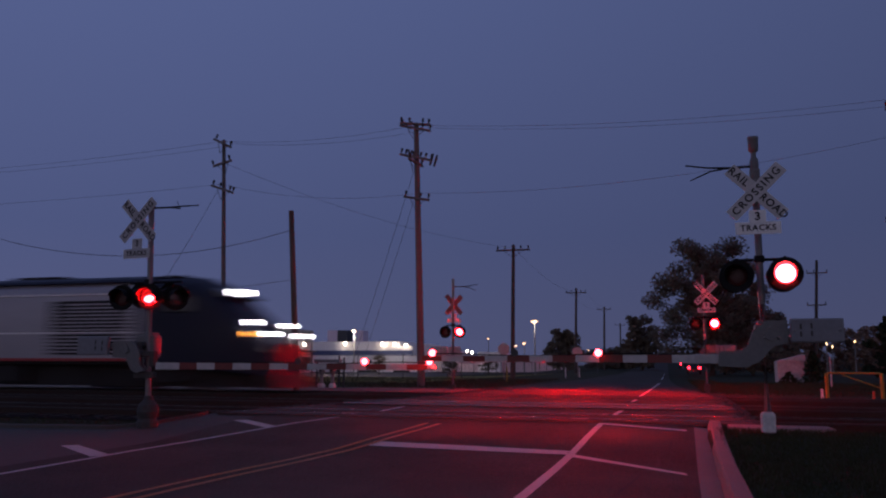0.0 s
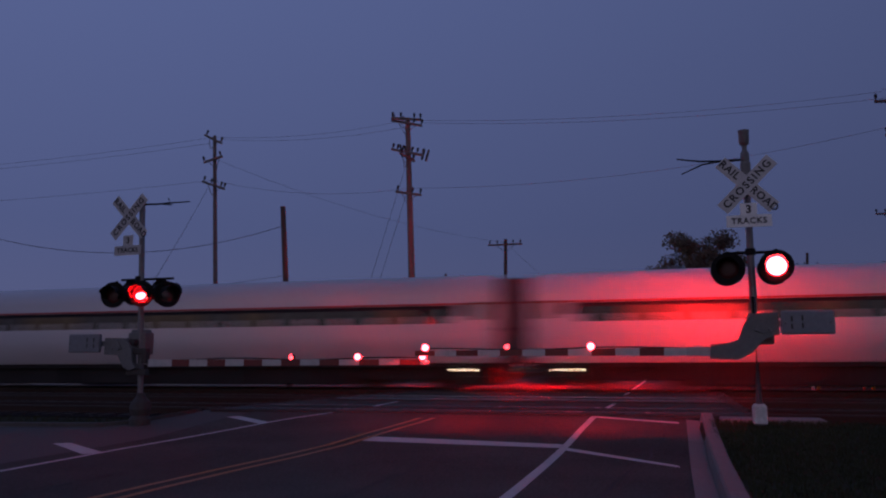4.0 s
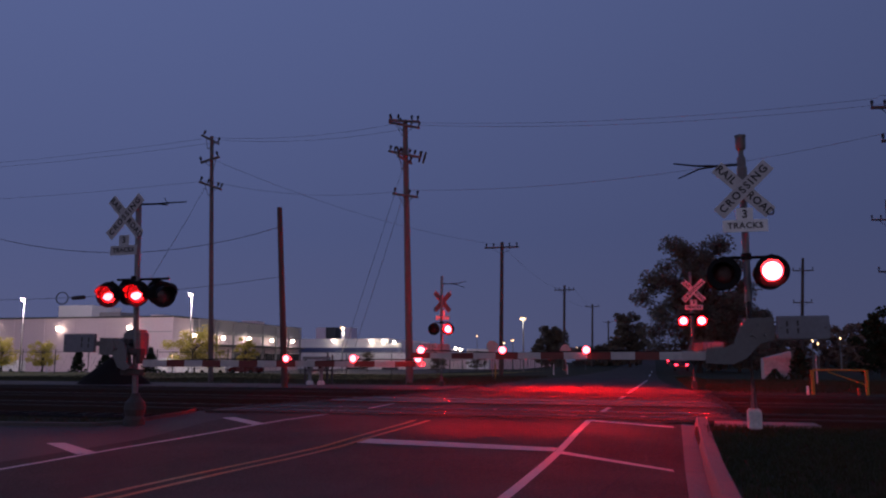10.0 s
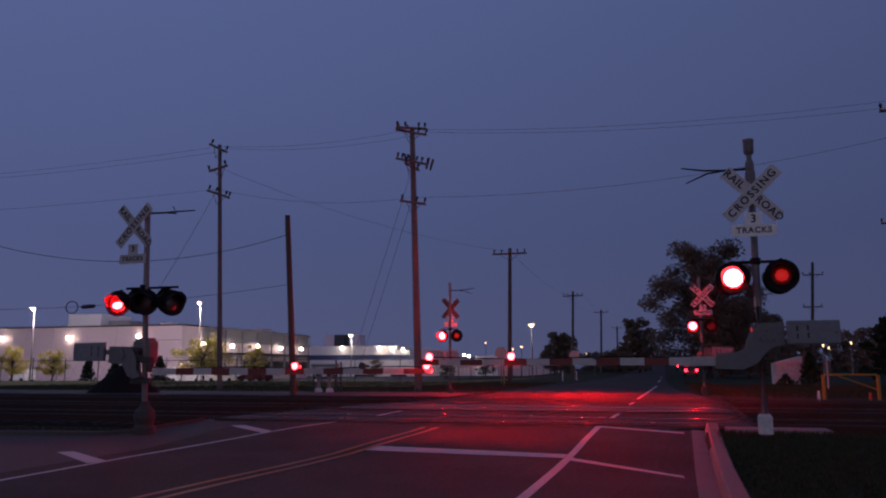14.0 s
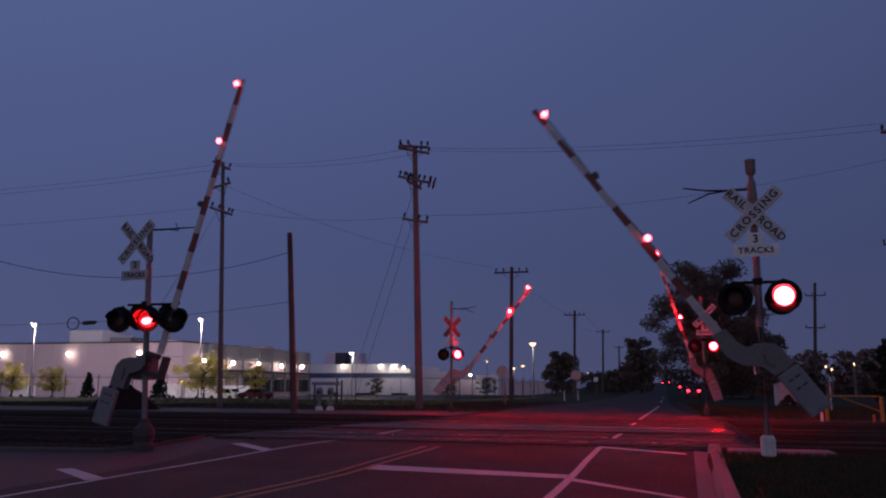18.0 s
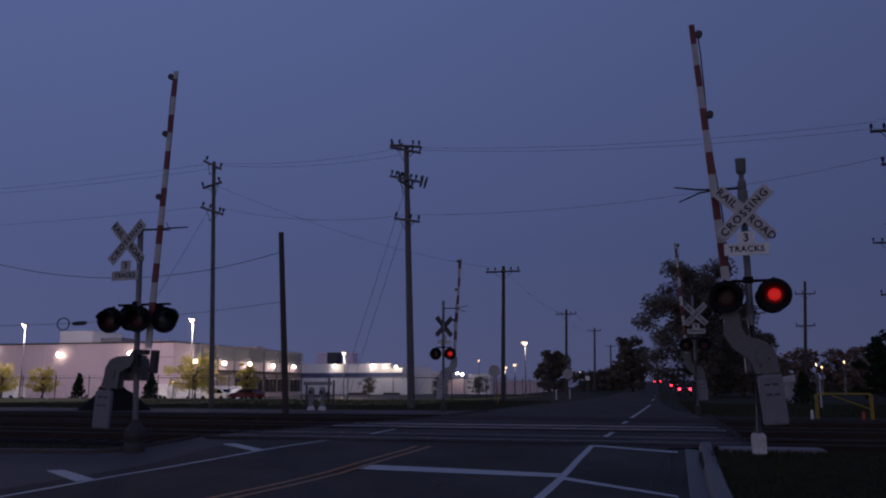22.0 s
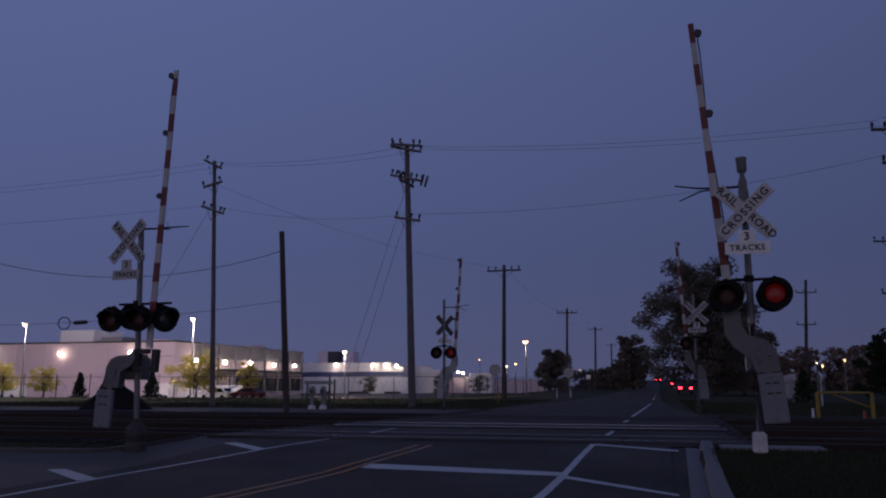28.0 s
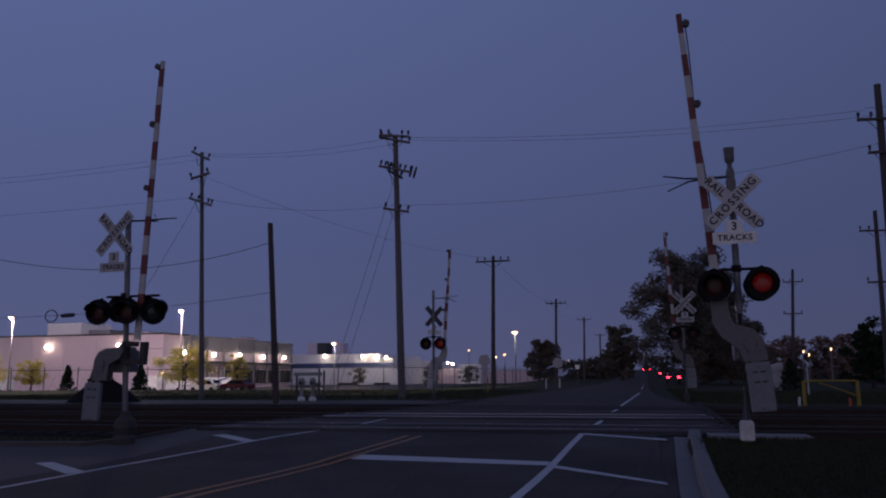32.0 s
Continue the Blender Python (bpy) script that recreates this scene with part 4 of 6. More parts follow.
crossbuck(near_l, -0.25, -0.085, 4.19, -6, face_mat=SIGN_DIRTY)
stay_rods(near_l, 1, 4.46, -0.10, 0.0)

FLASH["lead"] = 0.0
far_l = crossing_signal("crossing_signal", "far mast with crossbuck, two red lamps and gate", -9.08, 34.0, -0.14, 4.96, 1, (0.0, 1.70), 5.20,
                        [(2.42, "left"), (3.80, "right"), (5.10, "steady")], FAR_L, DARK_BASE, 0.30, paint=PALE_CASTING)
head_arm(far_l, -0.34, 0.34, 2.90)
signal_lamp(far_l, -0.31, -0.14, 2.60, 0, "left", None, 1.0, RED_LIT_FAR)
signal_lamp(far_l, 0.35, -0.14, 2.60, 0, "right", RED_LENS_WARM, 1.0, RED_LIT_FAR)
crossbuck(far_l, 0.02, 0.08, 3.82, 228, back=SIGN_BACK_DARK)
FLASH["lead"] = 0.1
stay_rods(far_l, 1, 4.62)
far_r = crossing_signal("crossing_signal", "far mast with white crossbuck, red lamps and gate", 1.50, 33.5, -0.03, 4.70, -1, (0.10, 1.60), 5.40,
                        [(2.50, "right"), (3.92, "left"), (5.28, "steady")], FAR_R, DARK_BASE, 0.30, off=21.55)
head_arm(far_r, -0.36, 0.40, 2.98)
signal_lamp(far_r, -0.33, -0.14, 2.72, 0, "left", None, 1.0, RED_LIT_FAR, 21.55)
signal_lamp(far_r, 0.37, -0.14, 2.72, 0, "right", None, 1.0, RED_LIT_FAR, 21.55)
crossbuck(far_r, 0.10, -0.08, 3.94, -8, face_mat=SIGN_DIRTY, drop=0.03)


# ---- utility poles and wires ----
def utility_pole(label, base, top, r0, r1, arms, group="utility poles", wood=POLE_WOOD):
    """A tapered wooden pole. arms: (height, half length, turn, tilt, pins, reach): a cross-arm with upright insulators."""
    base, top = Vector(base), Vector(top)
    pole = thing("utility_pole", label, "utility pole", group, Matrix.Translation(base))
    t = top - base
    bm = bm_new()
    add_chain(bm, [t * k / 6 for k in range(7)], [r0 + (r1 - r0) * k / 6 for k in range(7)], 12)
    part("pole", bm, wood, pole, "weathered round wooden pole")
    for h, half, turn, tilt, pins in arms:
        c = t * (h / t.z)
        m = Matrix.Translation(c) @ pose(0, -r1 - 0.06, 0, 0, tilt, turn)
        bm = bm_new()
        add_box(bm, (0, 0, 0), (2 * half, 0.10, 0.12), bevel=0.012)
        arm = part("cross_arm", bm, wood, pole, "wooden cross-arm", smooth=False)
        arm.matrix_basis = m
        bm = bm_new()
        for sx in (-1, 1):
            add_tube(bm, (sx * half * 0.55, 0.07, -0.04), (0, 0.12, -0.55), 0.016, n=6)
        brace = part("brace", bm, INSULATOR, arm)
        for x in pins:
            bm = bm_new()
            add_lathe(bm, [(0.0, 0.34), (0.05, 0.33), (0.075, 0.25), (0.045, 0.22), (0.07, 0.17), (0.03, 0.13), (0.02, 0.05), (0.0, 0.05)], pose(x, 0, 0), 10)
            part("insulator", bm, INSULATOR, arm)
    return pole


utility_pole("tall wooden pole with three cross-arms beyond the tracks", (-22.59, 37.6, -0.1), (-23.0, 37.3, 13.2), 0.135, 0.095,
                      [(13.08, 0.67, -8, 27, (-0.55, 0.55)), (11.95, 0.55, 8, -16, (-0.5, 0.45)), (10.52, 0.80, -8, 20, (-0.72, -0.2, 0.5, 0.74))], wood=POLE_PALE)
utility_pole("dark leaning pole with no cross-arms", (-14.57, 29.9, -0.24), (-14.72, 29.2, 7.30), 0.135, 0.105, [])
pole_c = utility_pole("thick tall pole with transformer arms and insulators", (-11.9, 38.4, -0.05), (-12.22, 38.2, 13.55), 0.20, 0.13,
                      [(13.28, 0.92, -8, 16, (-0.85, -0.3, 0.4, 0.85)), (13.5, 0.80, 20, 2, (-0.72, -0.3, 0.4, 0.72)), (11.72, 0.96, -8, 16, (-0.9, -0.62, -0.3, 0.25, 0.55, 0.88)), (11.45, 0.6, 70, 8, (-0.5, 0.5)), (9.55, 0.74, -8, 12, (-0.66, 0.2, 0.66))], wood=POLE_PALE)
for k, (x, z) in enumerate(((-0.62, 11.62), (-0.36, 11.50), (0.42, 11.30), (0.64, 11.22))):
    bm = bm_new()
    add_lathe(bm, [(0, 0), (0.05, 0.02), (0.07, 0.3), (0.05, 0.62), (0, 0.65)], pose(x, -0.12, z, 0, 16 if x > 0 else -12), 10)
    part("cutout_fuse", bm, INSULATOR, pole_c, "dark fuse cutout")
utility_pole("wooden pole with one cross-arm beside the road", (-10.97, 58.0, -0.1), (-10.77, 57.8, 9.93), 0.17, 0.12, [(9.6, 1.29, 0, 0, (-1.15, -0.6, 0.6, 1.15))])
utility_pole("distant wooden pole with one cross-arm", (-11.2, 102, 0), (-10.9, 102, 10.8), 0.19, 0.14, [(10.2, 1.3, 0, 0, (-1.2, -0.6, 0.6, 1.2))])
utility_pole("distant wooden pole with one cross-arm", (-11.5, 154, 0), (-11.2, 154, 12.1), 0.22, 0.16, [(11.6, 1.3, 0, 0, (-1.2, 1.2))])
utility_pole("distant wooden pole with one cross-arm", (-11.8, 215, 0), (-11.6, 215, 12.0), 0.24, 0.18, [(11.6, 1.3, 0, 0, (-1.2, 1.2))])
utility_pole("wooden pole with two cross-arms behind the yellow barrier", (15.45, 94.5, -0.3), (16.2, 94, 12.5), 0.20, 0.14, [(11.4, 1.05, 0, 0, (-1.0, -0.3, 1.0)), (7.9, 1.0, 0, 0, (-0.9, 0.9))])
utility_pole("tall wooden pole with long cross-arms near the tracks", (10.15, 36.6, -0.3), (10.25, 36.4, 13.4), 0.19, 0.14, [(12.1, 0.95, 0, 2, (-0.9, -0.4, 0.4, 0.9)), (10.65, 0.62, 0, 0, (-0.55, 0.55))])
utility_pole("wooden pole with three cross-arms beyond the tracks", (15.5, 58.8, 0), (15.6, 58.6, 12.0), 0.18, 0.13, [(10.6, 1.1, 0, 2, (-1.05, -0.5, 1.05)), (7.1, 0.85, 0, 0, (-0.8, 0.8))])


def wire(label, a, b, sag, r=0.0075, n=18, group="overhead wires"):
    a, b = Vector(a), Vector(b)
    bm = bm_new()
    pts = []
    for k in range(n + 1):
        s = k / n
        p = a.lerp(b, s)
        p.z -= sag * 4 * s * (1 - s)
        pts.append(p)
    add_chain(bm, pts, r, 5)
    return single("overhead_wire", bm, CABLE, label, "wire", group)


POWER = "thin power line between the poles"
for k, (dx, dz) in enumerate(((-0.55, 0.1), (0.55, -0.15))):
    wire(POWER, (-12.2 + dx, 38.2, 13.4 + dz), (10.2 + dx, 36.4, 12.2 + dz), 0.45)
    wire(POWER, (-23.0 + dx, 37.3, 13.1 + dz), (-12.2 + dx, 38.2, 13.3 + dz), 0.35)
    wire(POWER, (-70 + dx, 33.5, 13.2 + dz), (-23.0 + dx, 37.3, 13.0 + dz), 1.1, n=24)
    wire(POWER, (10.2 + dx, 36.4, 12.3 + dz), (60 + dx, 32, 12.8 + dz), 1.0, n=24)
wire(POWER, (-23.0, 37.2, 10.7), (-12.1, 38.2, 9.8), 0.5)
wire(POWER, (-70, 33.5, 11.2), (-23.0, 37.2, 10.7), 0.9, n=24)
wire(POWER, (-12.1, 38.2, 9.8), (10.2, 36.4, 10.8), 0.7)
wire(POWER, (-22.9, 37.2, 11.9), (-10.8, 57.8, 9.7), 0.7)
wire(POWER, (-10.8, 57.8, 9.8), (-10.9, 102, 10.3), 0.8)
for dx in (-1.1, 1.1):
    wire(POWER, (-10.9 + dx, 102, 10.5), (-11.2 + dx, 154, 11.7), 0.8)
wire("slack telephone cable to the leaning pole", (-14.7, 29.25, 6.5), (-33.0, 24.8, 8.9), 2.1, 0.013, 28)
wire("guy wire from the thick pole", (-12.15, 38.2, 11.5), (-17.0, 41.0, 0.1), 0.05, 0.010)
wire("guy wire from the thick pole", (-12.15, 38.2, 9.9), (-16.2, 40.4, 0.1), 0.05, 0.010)
wire("guy wire from the pole", (-22.9, 37.0, 10.6), (-17.6, 24.6, 3.6), 0.1, 0.009)
wire("communication cable with a splice", (-40.0, 22.0, 4.5), (-14.6, 29.6, 4.5), 1.06, 0.009, 26)
splice = thing("cable_splice", "dark cable splice case with a coiled loop on the wire", "cable splice", "", pose(-22.85, 27.0, 3.53, 0, 0, 15))
bm = bm_new()
ring = [(0.24 * math.cos(2 * math.pi * k / 24) - 0.24, 0, 0.24 * math.sin(2 * math.pi * k / 24)) for k in range(25)]
add_chain(bm, ring, 0.022, 6)
part("coil", bm, CABLE, splice, "coiled cable loop")
bm = bm_new()
add_lathe(bm, [(0, -0.28), (0.06, -0.27), (0.085, -0.2), (0.085, 0.2), (0.06, 0.27), (0, 0.28)], pose(0.42, 0, 0.03, 0, 86), 12)
part("case", bm, INSULATOR, splice, "dark splice case")


# ---- the passing train ----
TRAIN_Y, SPEED, GAP_ONE = 26.5, 27.3, -8.19 - 27.3  # GAP_ONE: x of the locomotive's rear coupling at 0 s
TRAIN = "passing passenger train"


def body_section(x, top, half, low, round_up=0.55, lean=0.0, n=7):
    """A car body's cross-section: straight sides, a rounded roof."""
    pts = [(x, -half + 0.05, low), (x, -half, low + 0.06), (x, -half - lean, low + 0.9), (x, -half, top - round_up - 0.25)]
    for k in range(n + 1):
        w = math.pi * k / n
        pts.append((x + 0.0, -half * 0.96 * math.cos(w), top - round_up + round_up * math.sin(w)))
    pts += [(x, half, top - round_up - 0.25), (x, half + lean, low + 0.9), (x, half, low + 0.06), (x, half - 0.05, low)]
    return pts


def truck(car, x, wheels=2, base=2.6):
    """A bogie: a dark side frame with its wheels."""
    bm = bm_new()
    for sy in (-1.05, 1.05):
        add_prism(bm, [(x - base / 2 - 0.45, 0.62), (x - base / 2 - 0.25, 0.80), (x - 0.5, 0.72), (x + 0.5, 0.72), (x + base / 2 + 0.25, 0.80), (x + base / 2 + 0.45, 0.62), (x + base / 2, 0.40), (x + 0.45, 0.34), (x - 0.45, 0.34), (x - base / 2, 0.40)], sy - 0.07, sy + 0.07)
    add_box(bm, (x, 0, 0.62), (0.6, 2.2, 0.3))
    bogie = part("bogie", bm, UNDERFRAME, car, "dark bogie side frames", smooth=False)
    for k in range(wheels):
        wx = x - base / 2 + base * k / (wheels - 1)
        bm = bm_new()
        for sy in (-0.75, 0.75):
            add_lathe(bm, [(0.0, -0.06), (0.44, -0.06), (0.455, 0.0), (0.455, 0.05), (0.36, 0.06), (0.30, 0.02), (0.12, 0.02), (0.10, 0.08), (0.0, 0.08)], pose(wx, sy, 0.47, 90), 20)
        add_tube(bm, (wx, -0.75, 0.47), (wx, 0.75, 0.47), 0.08, n=10)
        part("wheelset", bm, RAIL_SIDE, bogie)


def coach(kind, lit, label):
    """A single-level coach, 25.6 m long, with its rear at x = 0 and its window band, doors and bogies."""
    car = thing("passenger_coach", label, "passenger coach", TRAIN)
    half = 1.56
    bm = bm_new()
    add_loft(bm, [body_section(x, 3.86 - d, half - e, 0.90, 0.72 if kind == "fluted" else 0.5, 0.05) for x, d, e in ((0.28, 0.06, 0.06), (0.42, 0.0, 0.0), (13, 0, 0), (25.2, 0, 0), (25.34, 0.06, 0.06))])
    part("body", bm, STEEL_BODY if kind == "fluted" else SMOOTH_STEEL, car, "silver coach body")
    bm = bm_new()
    add_box(bm, (12.8, 0, 0.84), (25.3, 2.9, 0.14))
    part("underframe", bm, UNDERFRAME, car, "black underframe", smooth=False)
    bm = bm_new()
    add_box(bm, (12.8, 0, 0.60), (24.8, 1.7, 0.50))
    part("centre_sill", bm, UNDERFRAME, car, smooth=False)
    for x, w in ((1.05, 1.3), (5.75, 1.2), (7.65, 2.3), (10.75, 3.4), (13.15, 1.0), (15.2, 2.8), (17.9, 2.2), (19.7, 1.0), (24.6, 1.3)):
        bm = bm_new()
        add_box(bm, (x, 0, 0.50), (w, 2.5, 0.62), bevel=0.05)
        part("equipment_box", bm, UNDERFRAME, car, "black underfloor equipment box", smooth=False)
    if kind == "fluted":
        for sy in (-1, 1):
            for k in range(14):
                y, z = (half + 0.035, 1.03 + 0.105 * k) if k < 9 else (half - 0.005, 2.86 + 0.095 * (k - 9))
                bm = bm_new()
                arc = [(sy * (y - 0.02 + 0.045 * math.cos(radians(w))), z + 0.027 * math.sin(radians(w))) for w in range(-90, 91, 30)]
                add_loft(bm, [[(x, yy, zz) for yy, zz in (arc if sy > 0 else arc[::-1])] for x in (0.35, 12.8, 25.25)])
                part("flute", bm, STEEL, car)
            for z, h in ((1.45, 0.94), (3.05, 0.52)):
                # backing strip; the shade between the flutes is put into its dark colour
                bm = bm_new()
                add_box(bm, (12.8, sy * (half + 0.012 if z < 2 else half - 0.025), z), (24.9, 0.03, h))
                part("flute_backing", bm, STEEL_SHADE, car, smooth=False)
    for sy in (-1, 1):
        bm = bm_new()
        add_box(bm, (12.8, sy * (half + 0.012), 2.39), (22.6, 0.03, 0.74), bevel=0.01)
        band = part("window_band", bm, WINDOW_BAND, car, "dark window band", smooth=False)
        for k in range(17):
            x = 2.5 + 1.29 * k
            bm = bm_new()
            add_box(bm, (x, sy * (half + 0.026), 2.39), (1.06, 0.02, 0.50), bevel=0.006)
            on = lit[k % len(lit)]
            part("window", bm, WINDOW_WARM if on == "w" else WINDOW_MID if on == "m" else WINDOW_FAINT if on == "f" else CAR_WINDOW, band, smooth=False)
        for z, mat in ((2.80, RED_STRIPE), (1.96, BLUE_STRIPE)):
            bm = bm_new()
            add_box(bm, (12.8, sy * (half + 0.015), z), (25.2, 0.03, 0.06))
            part("side_stripe", bm, mat, car, smooth=False)
        for x in (0.85, 24.75):
            bm = bm_new()
            add_box(bm, (x, sy * (half + 0.006), 2.05), (0.86, 0.03, 2.05), bevel=0.02)
            door = part("vestibule_door", bm, SMOOTH_STEEL, car, "silver end door", smooth=False)
            bm = bm_new()
            add_box(bm, (x, sy * (half + 0.022), 2.52), (0.52, 0.02, 0.66), bevel=0.01)
            part("door_window", bm, WINDOW_FAINT if lit[0] != "w" else WINDOW_WARM, door, smooth=False)
            bm = bm_new()
            for z in (0.45, 0.70):
                add_box(bm, (x, sy * 1.35, z), (0.8, 0.28, 0.03))
            part("step", bm, UNDERFRAME, car, smooth=False)
        for x in (1.45, 24.15) if kind == "smooth" else ():
            bm = bm_new()
            add_box(bm, (x, sy * 1.50, 0.68), (0.10, 0.06, 0.06), bevel=0.01)
            part("step_light", bm, STEP_LIGHT, car, "small white step light", smooth=False)
    for x in (0.05, 25.6):
        bm = bm_new()
        add_box(bm, (x, 0, 2.25), (0.46, 2.5, 2.75), bevel=0.05)
        part("diaphragm", bm, UNDERFRAME, car, "black gangway diaphragm", smooth=False)
    truck(car, 3.6)
    truck(car, 22.0)
    return car


def locomotive():
    loco = thing("locomotive", "silver diesel locomotive with dark blue nose and bright headlights", "locomotive", TRAIN)
    bm = bm_new()
    add_loft(bm, [body_section(x, t, 1.54, 1.12, 0.42, 0.02) for x, t in ((0.2, 4.20), (0.35, 4.25), (9, 4.25), (17.9, 4.25))])
    part("body", bm, LOCO_SILVER, loco, "silver body side")
    bm = bm_new()
    add_loft(bm, [body_section(x, t, h, l, r, 0.02) for x, t, h, l, r in ((17.9, 4.26, 1.545, 1.0, 0.42), (19.7, 4.24, 1.545, 0.95, 0.42), (20.3, 4.02, 1.54, 0.85, 0.40), (21.3, 3.30, 1.50, 0.75, 0.40), (22.1, 2.66, 1.42, 0.66, 0.40), (22.8, 2.25, 1.28, 0.55, 0.36), (23.2, 1.75, 1.15, 0.5, 0.3))])
    part("cab", bm, LOCO_BLUE, loco, "dark blue sloping cab nose")
    bm = bm_new()
    add_box(bm, (11.5, 0, 0.66), (21.6, 1.84, 0.92))
    part("underframe", bm, UNDERFRAME, loco, "black underframe", smooth=False)
    for sy in (-1, 1):
        bm = bm_new()
        add_box(bm, (15.7, sy * 1.545, 2.34), (3.5, 0.03, 2.0))
        part("louvre_backing", bm, UNDERFRAME, loco, "dark opening behind the louvres", smooth=False)
        bm = bm_new()
        for k in range(14):
            add_box(bm, (15.7 + 0.01 * k, sy * 1.565, 1.45 + 0.135 * k), (3.6 - 0.05 * k, 0.05, 0.055))
        part("side_louvre", bm, LOCO_SILVER, loco, "horizontal silver louvres", smooth=False)
        for k in range(7):
            bm = bm_new()
            add_box(bm, (2.3 + 0.15 * k, sy * 1.56, 2.45 + 0.17 * k), (3.6 - 0.22 * k, 0.03, 0.085))
            part("dark_louvre", bm, UNDERFRAME, loco, "dark intake slot", smooth=False)
        bm = bm_new()
        add_box(bm, (8.75, sy * 1.56, 2.70), (1.4, 0.03, 1.55), bevel=0.02)
        part("engine_room_opening", bm, ENGINE_DIM, loco, "dimly lit engine room opening", smooth=False)
        bm = bm_new()
        add_box(bm, (6.97, sy * 1.56, 2.75), (2.15, 0.03, 1.75), bevel=0.02)
        panel = part("engine_room_opening", bm, ENGINE_GLOW, loco, "warm lit engine room opening", smooth=False)
        bm = bm_new()
        add_box(bm, (7.2, sy * 1.585, 3.56), (2.0, 0.02, 0.12), bevel=0.01)
        part("engine_room_lamp", bm, ENGINE_LAMP, panel, "bright lamp along the top of the opening", smooth=False)
        bm = bm_new()
        add_box(bm, (8.15, sy * 1.585, 2.45), (0.7, 0.03, 0.80), bevel=0.04)
        part("inner_panel", bm, GREY_PAINT, panel, smooth=False)
        bm = bm_new()
        for z in (2.3, 2.95, 3.55):
            add_box(bm, (7.7, sy * 1.60, z), (3.6, 0.02, 0.03))
        part("grille_bar", bm, UNDERFRAME, panel, smooth=False)
        for z, mat in ((1.16, RED_STRIPE), (3.58, SIGN_WHITE), (2.15, SIGN_WHITE)):
            bm = bm_new()
            add_box(bm, (8.9, sy * (1.563 if z > 3 else 1.57), z), (17.4, 0.02, 0.05 if z > 2 else 0.10))
            part("side_stripe", bm, mat, loco, smooth=False)
        bm = bm_new()
        add_box(bm, (19.5, sy * 1.55, 3.15), (0.95, 0.04, 0.62), bevel=0.05)
        part("cab_window", bm, CAR_WINDOW, loco, smooth=False)
        bm = bm_new()
        add_box(bm, (18.5, sy * 1.56, 2.4), (0.72, 0.03, 1.95), bevel=0.03)
        part("cab_door", bm, LOCO_BLUE, loco, smooth=False)
        for x, y, z, mat, nm in ((21.0, 0.35, 3.68, HEADLIGHT, "headlight"), (22.3, 1.38, 2.48, HEADLIGHT, "number_light"), (22.95, 1.24, 2.07, HEADLIGHT, "ditch_light"), (22.25, 1.39, 2.07, AMBER, "amber_light")):
            bm = bm_new()
            add_lathe(bm, [(0, 0.05), (0.06, 0.045), (0.085, 0.02), (0.09, -0.04), (0, -0.04)], pose(x + 0.08, sy * y, z, 0, 72), 14)
            part(nm, bm, mat, loco, "bright white headlight" if mat is HEADLIGHT else "amber side light")
    bm = bm_new()
    add_loft(bm, [[(x, -1.50, 4.02), (x, -1.42, 4.12), (x, -1.05, 4.26), (x, 0, 4.31), (x, 1.05, 4.26), (x, 1.42, 4.12), (x, 1.50, 4.02)] for x in (0.3, 8, 18.0)])
    part("roof", bm, LOCO_BLUE, loco, "dark blue roof", smooth=False)
    bm = bm_new()
    add_box(bm, (9.4, 0, 0.62), (6.4, 2.7, 0.72), bevel=0.12)
    add_box(bm, (10.1, 0, 1.06), (20.0, 2.9, 0.14))
    part("fuel_tank", bm, UNDERFRAME, loco, "black fuel tank", smooth=False)
    for x, w, h in ((3.0, 2.2, 0.16), (7.2, 2.6, 0.22), (12.5, 2.4, 0.18), (18.6, 0.8, 0.10)):
        bm = bm_new()
        add_box(bm, (x, 0, 4.22 + h / 2), (w, 1.5, h), bevel=0.05)
        part("roof_hatch", bm, UNDERFRAME, loco, "dark roof hatch", smooth=False)
    bm = bm_new()
    add_prism(bm, [(22.5, 0.62), (23.25, 0.62), (23.45, 0.18), (22.9, 0.18)], -1.3, 1.3)
    part("pilot", bm, UNDERFRAME, loco, "black pilot plough", smooth=False)
    bm = bm_new()
    add_prism(bm, [(20.62, 3.42), (21.32, 3.42), (21.3, 3.50), (20.8, 3.78)], -1.1, 1.1)
    part("windscreen", bm, CAR_WINDOW, loco, smooth=False)
    truck(loco, 3.8, 2, 2.74)
    truck(loco, 18.5, 2, 2.74)
    return loco


train = [(locomotive(), 0.3)]
STYLES = [("smooth", "dwwmmffddmfdfdwdf", "smooth silver coach with some warm lit windows"), ("fluted", "dfdddfddddffdddfd", "fluted stainless coach with dark windows"),
          ("smooth", "dfffdfdffdfffdffd", "smooth silver coach with faintly lit windows"), ("smooth", "ddfdffddffdfdddfd", "smooth silver coach with dark windows"),
          ("fluted", "ddfddfdddfddfdddd", "fluted stainless rear coach with dark windows")]
for k, (style, lit, label) in enumerate(STYLES):
    car = coach(style, lit, label)
    train.append((car, -26.05 * (k + 1) + 0.22))
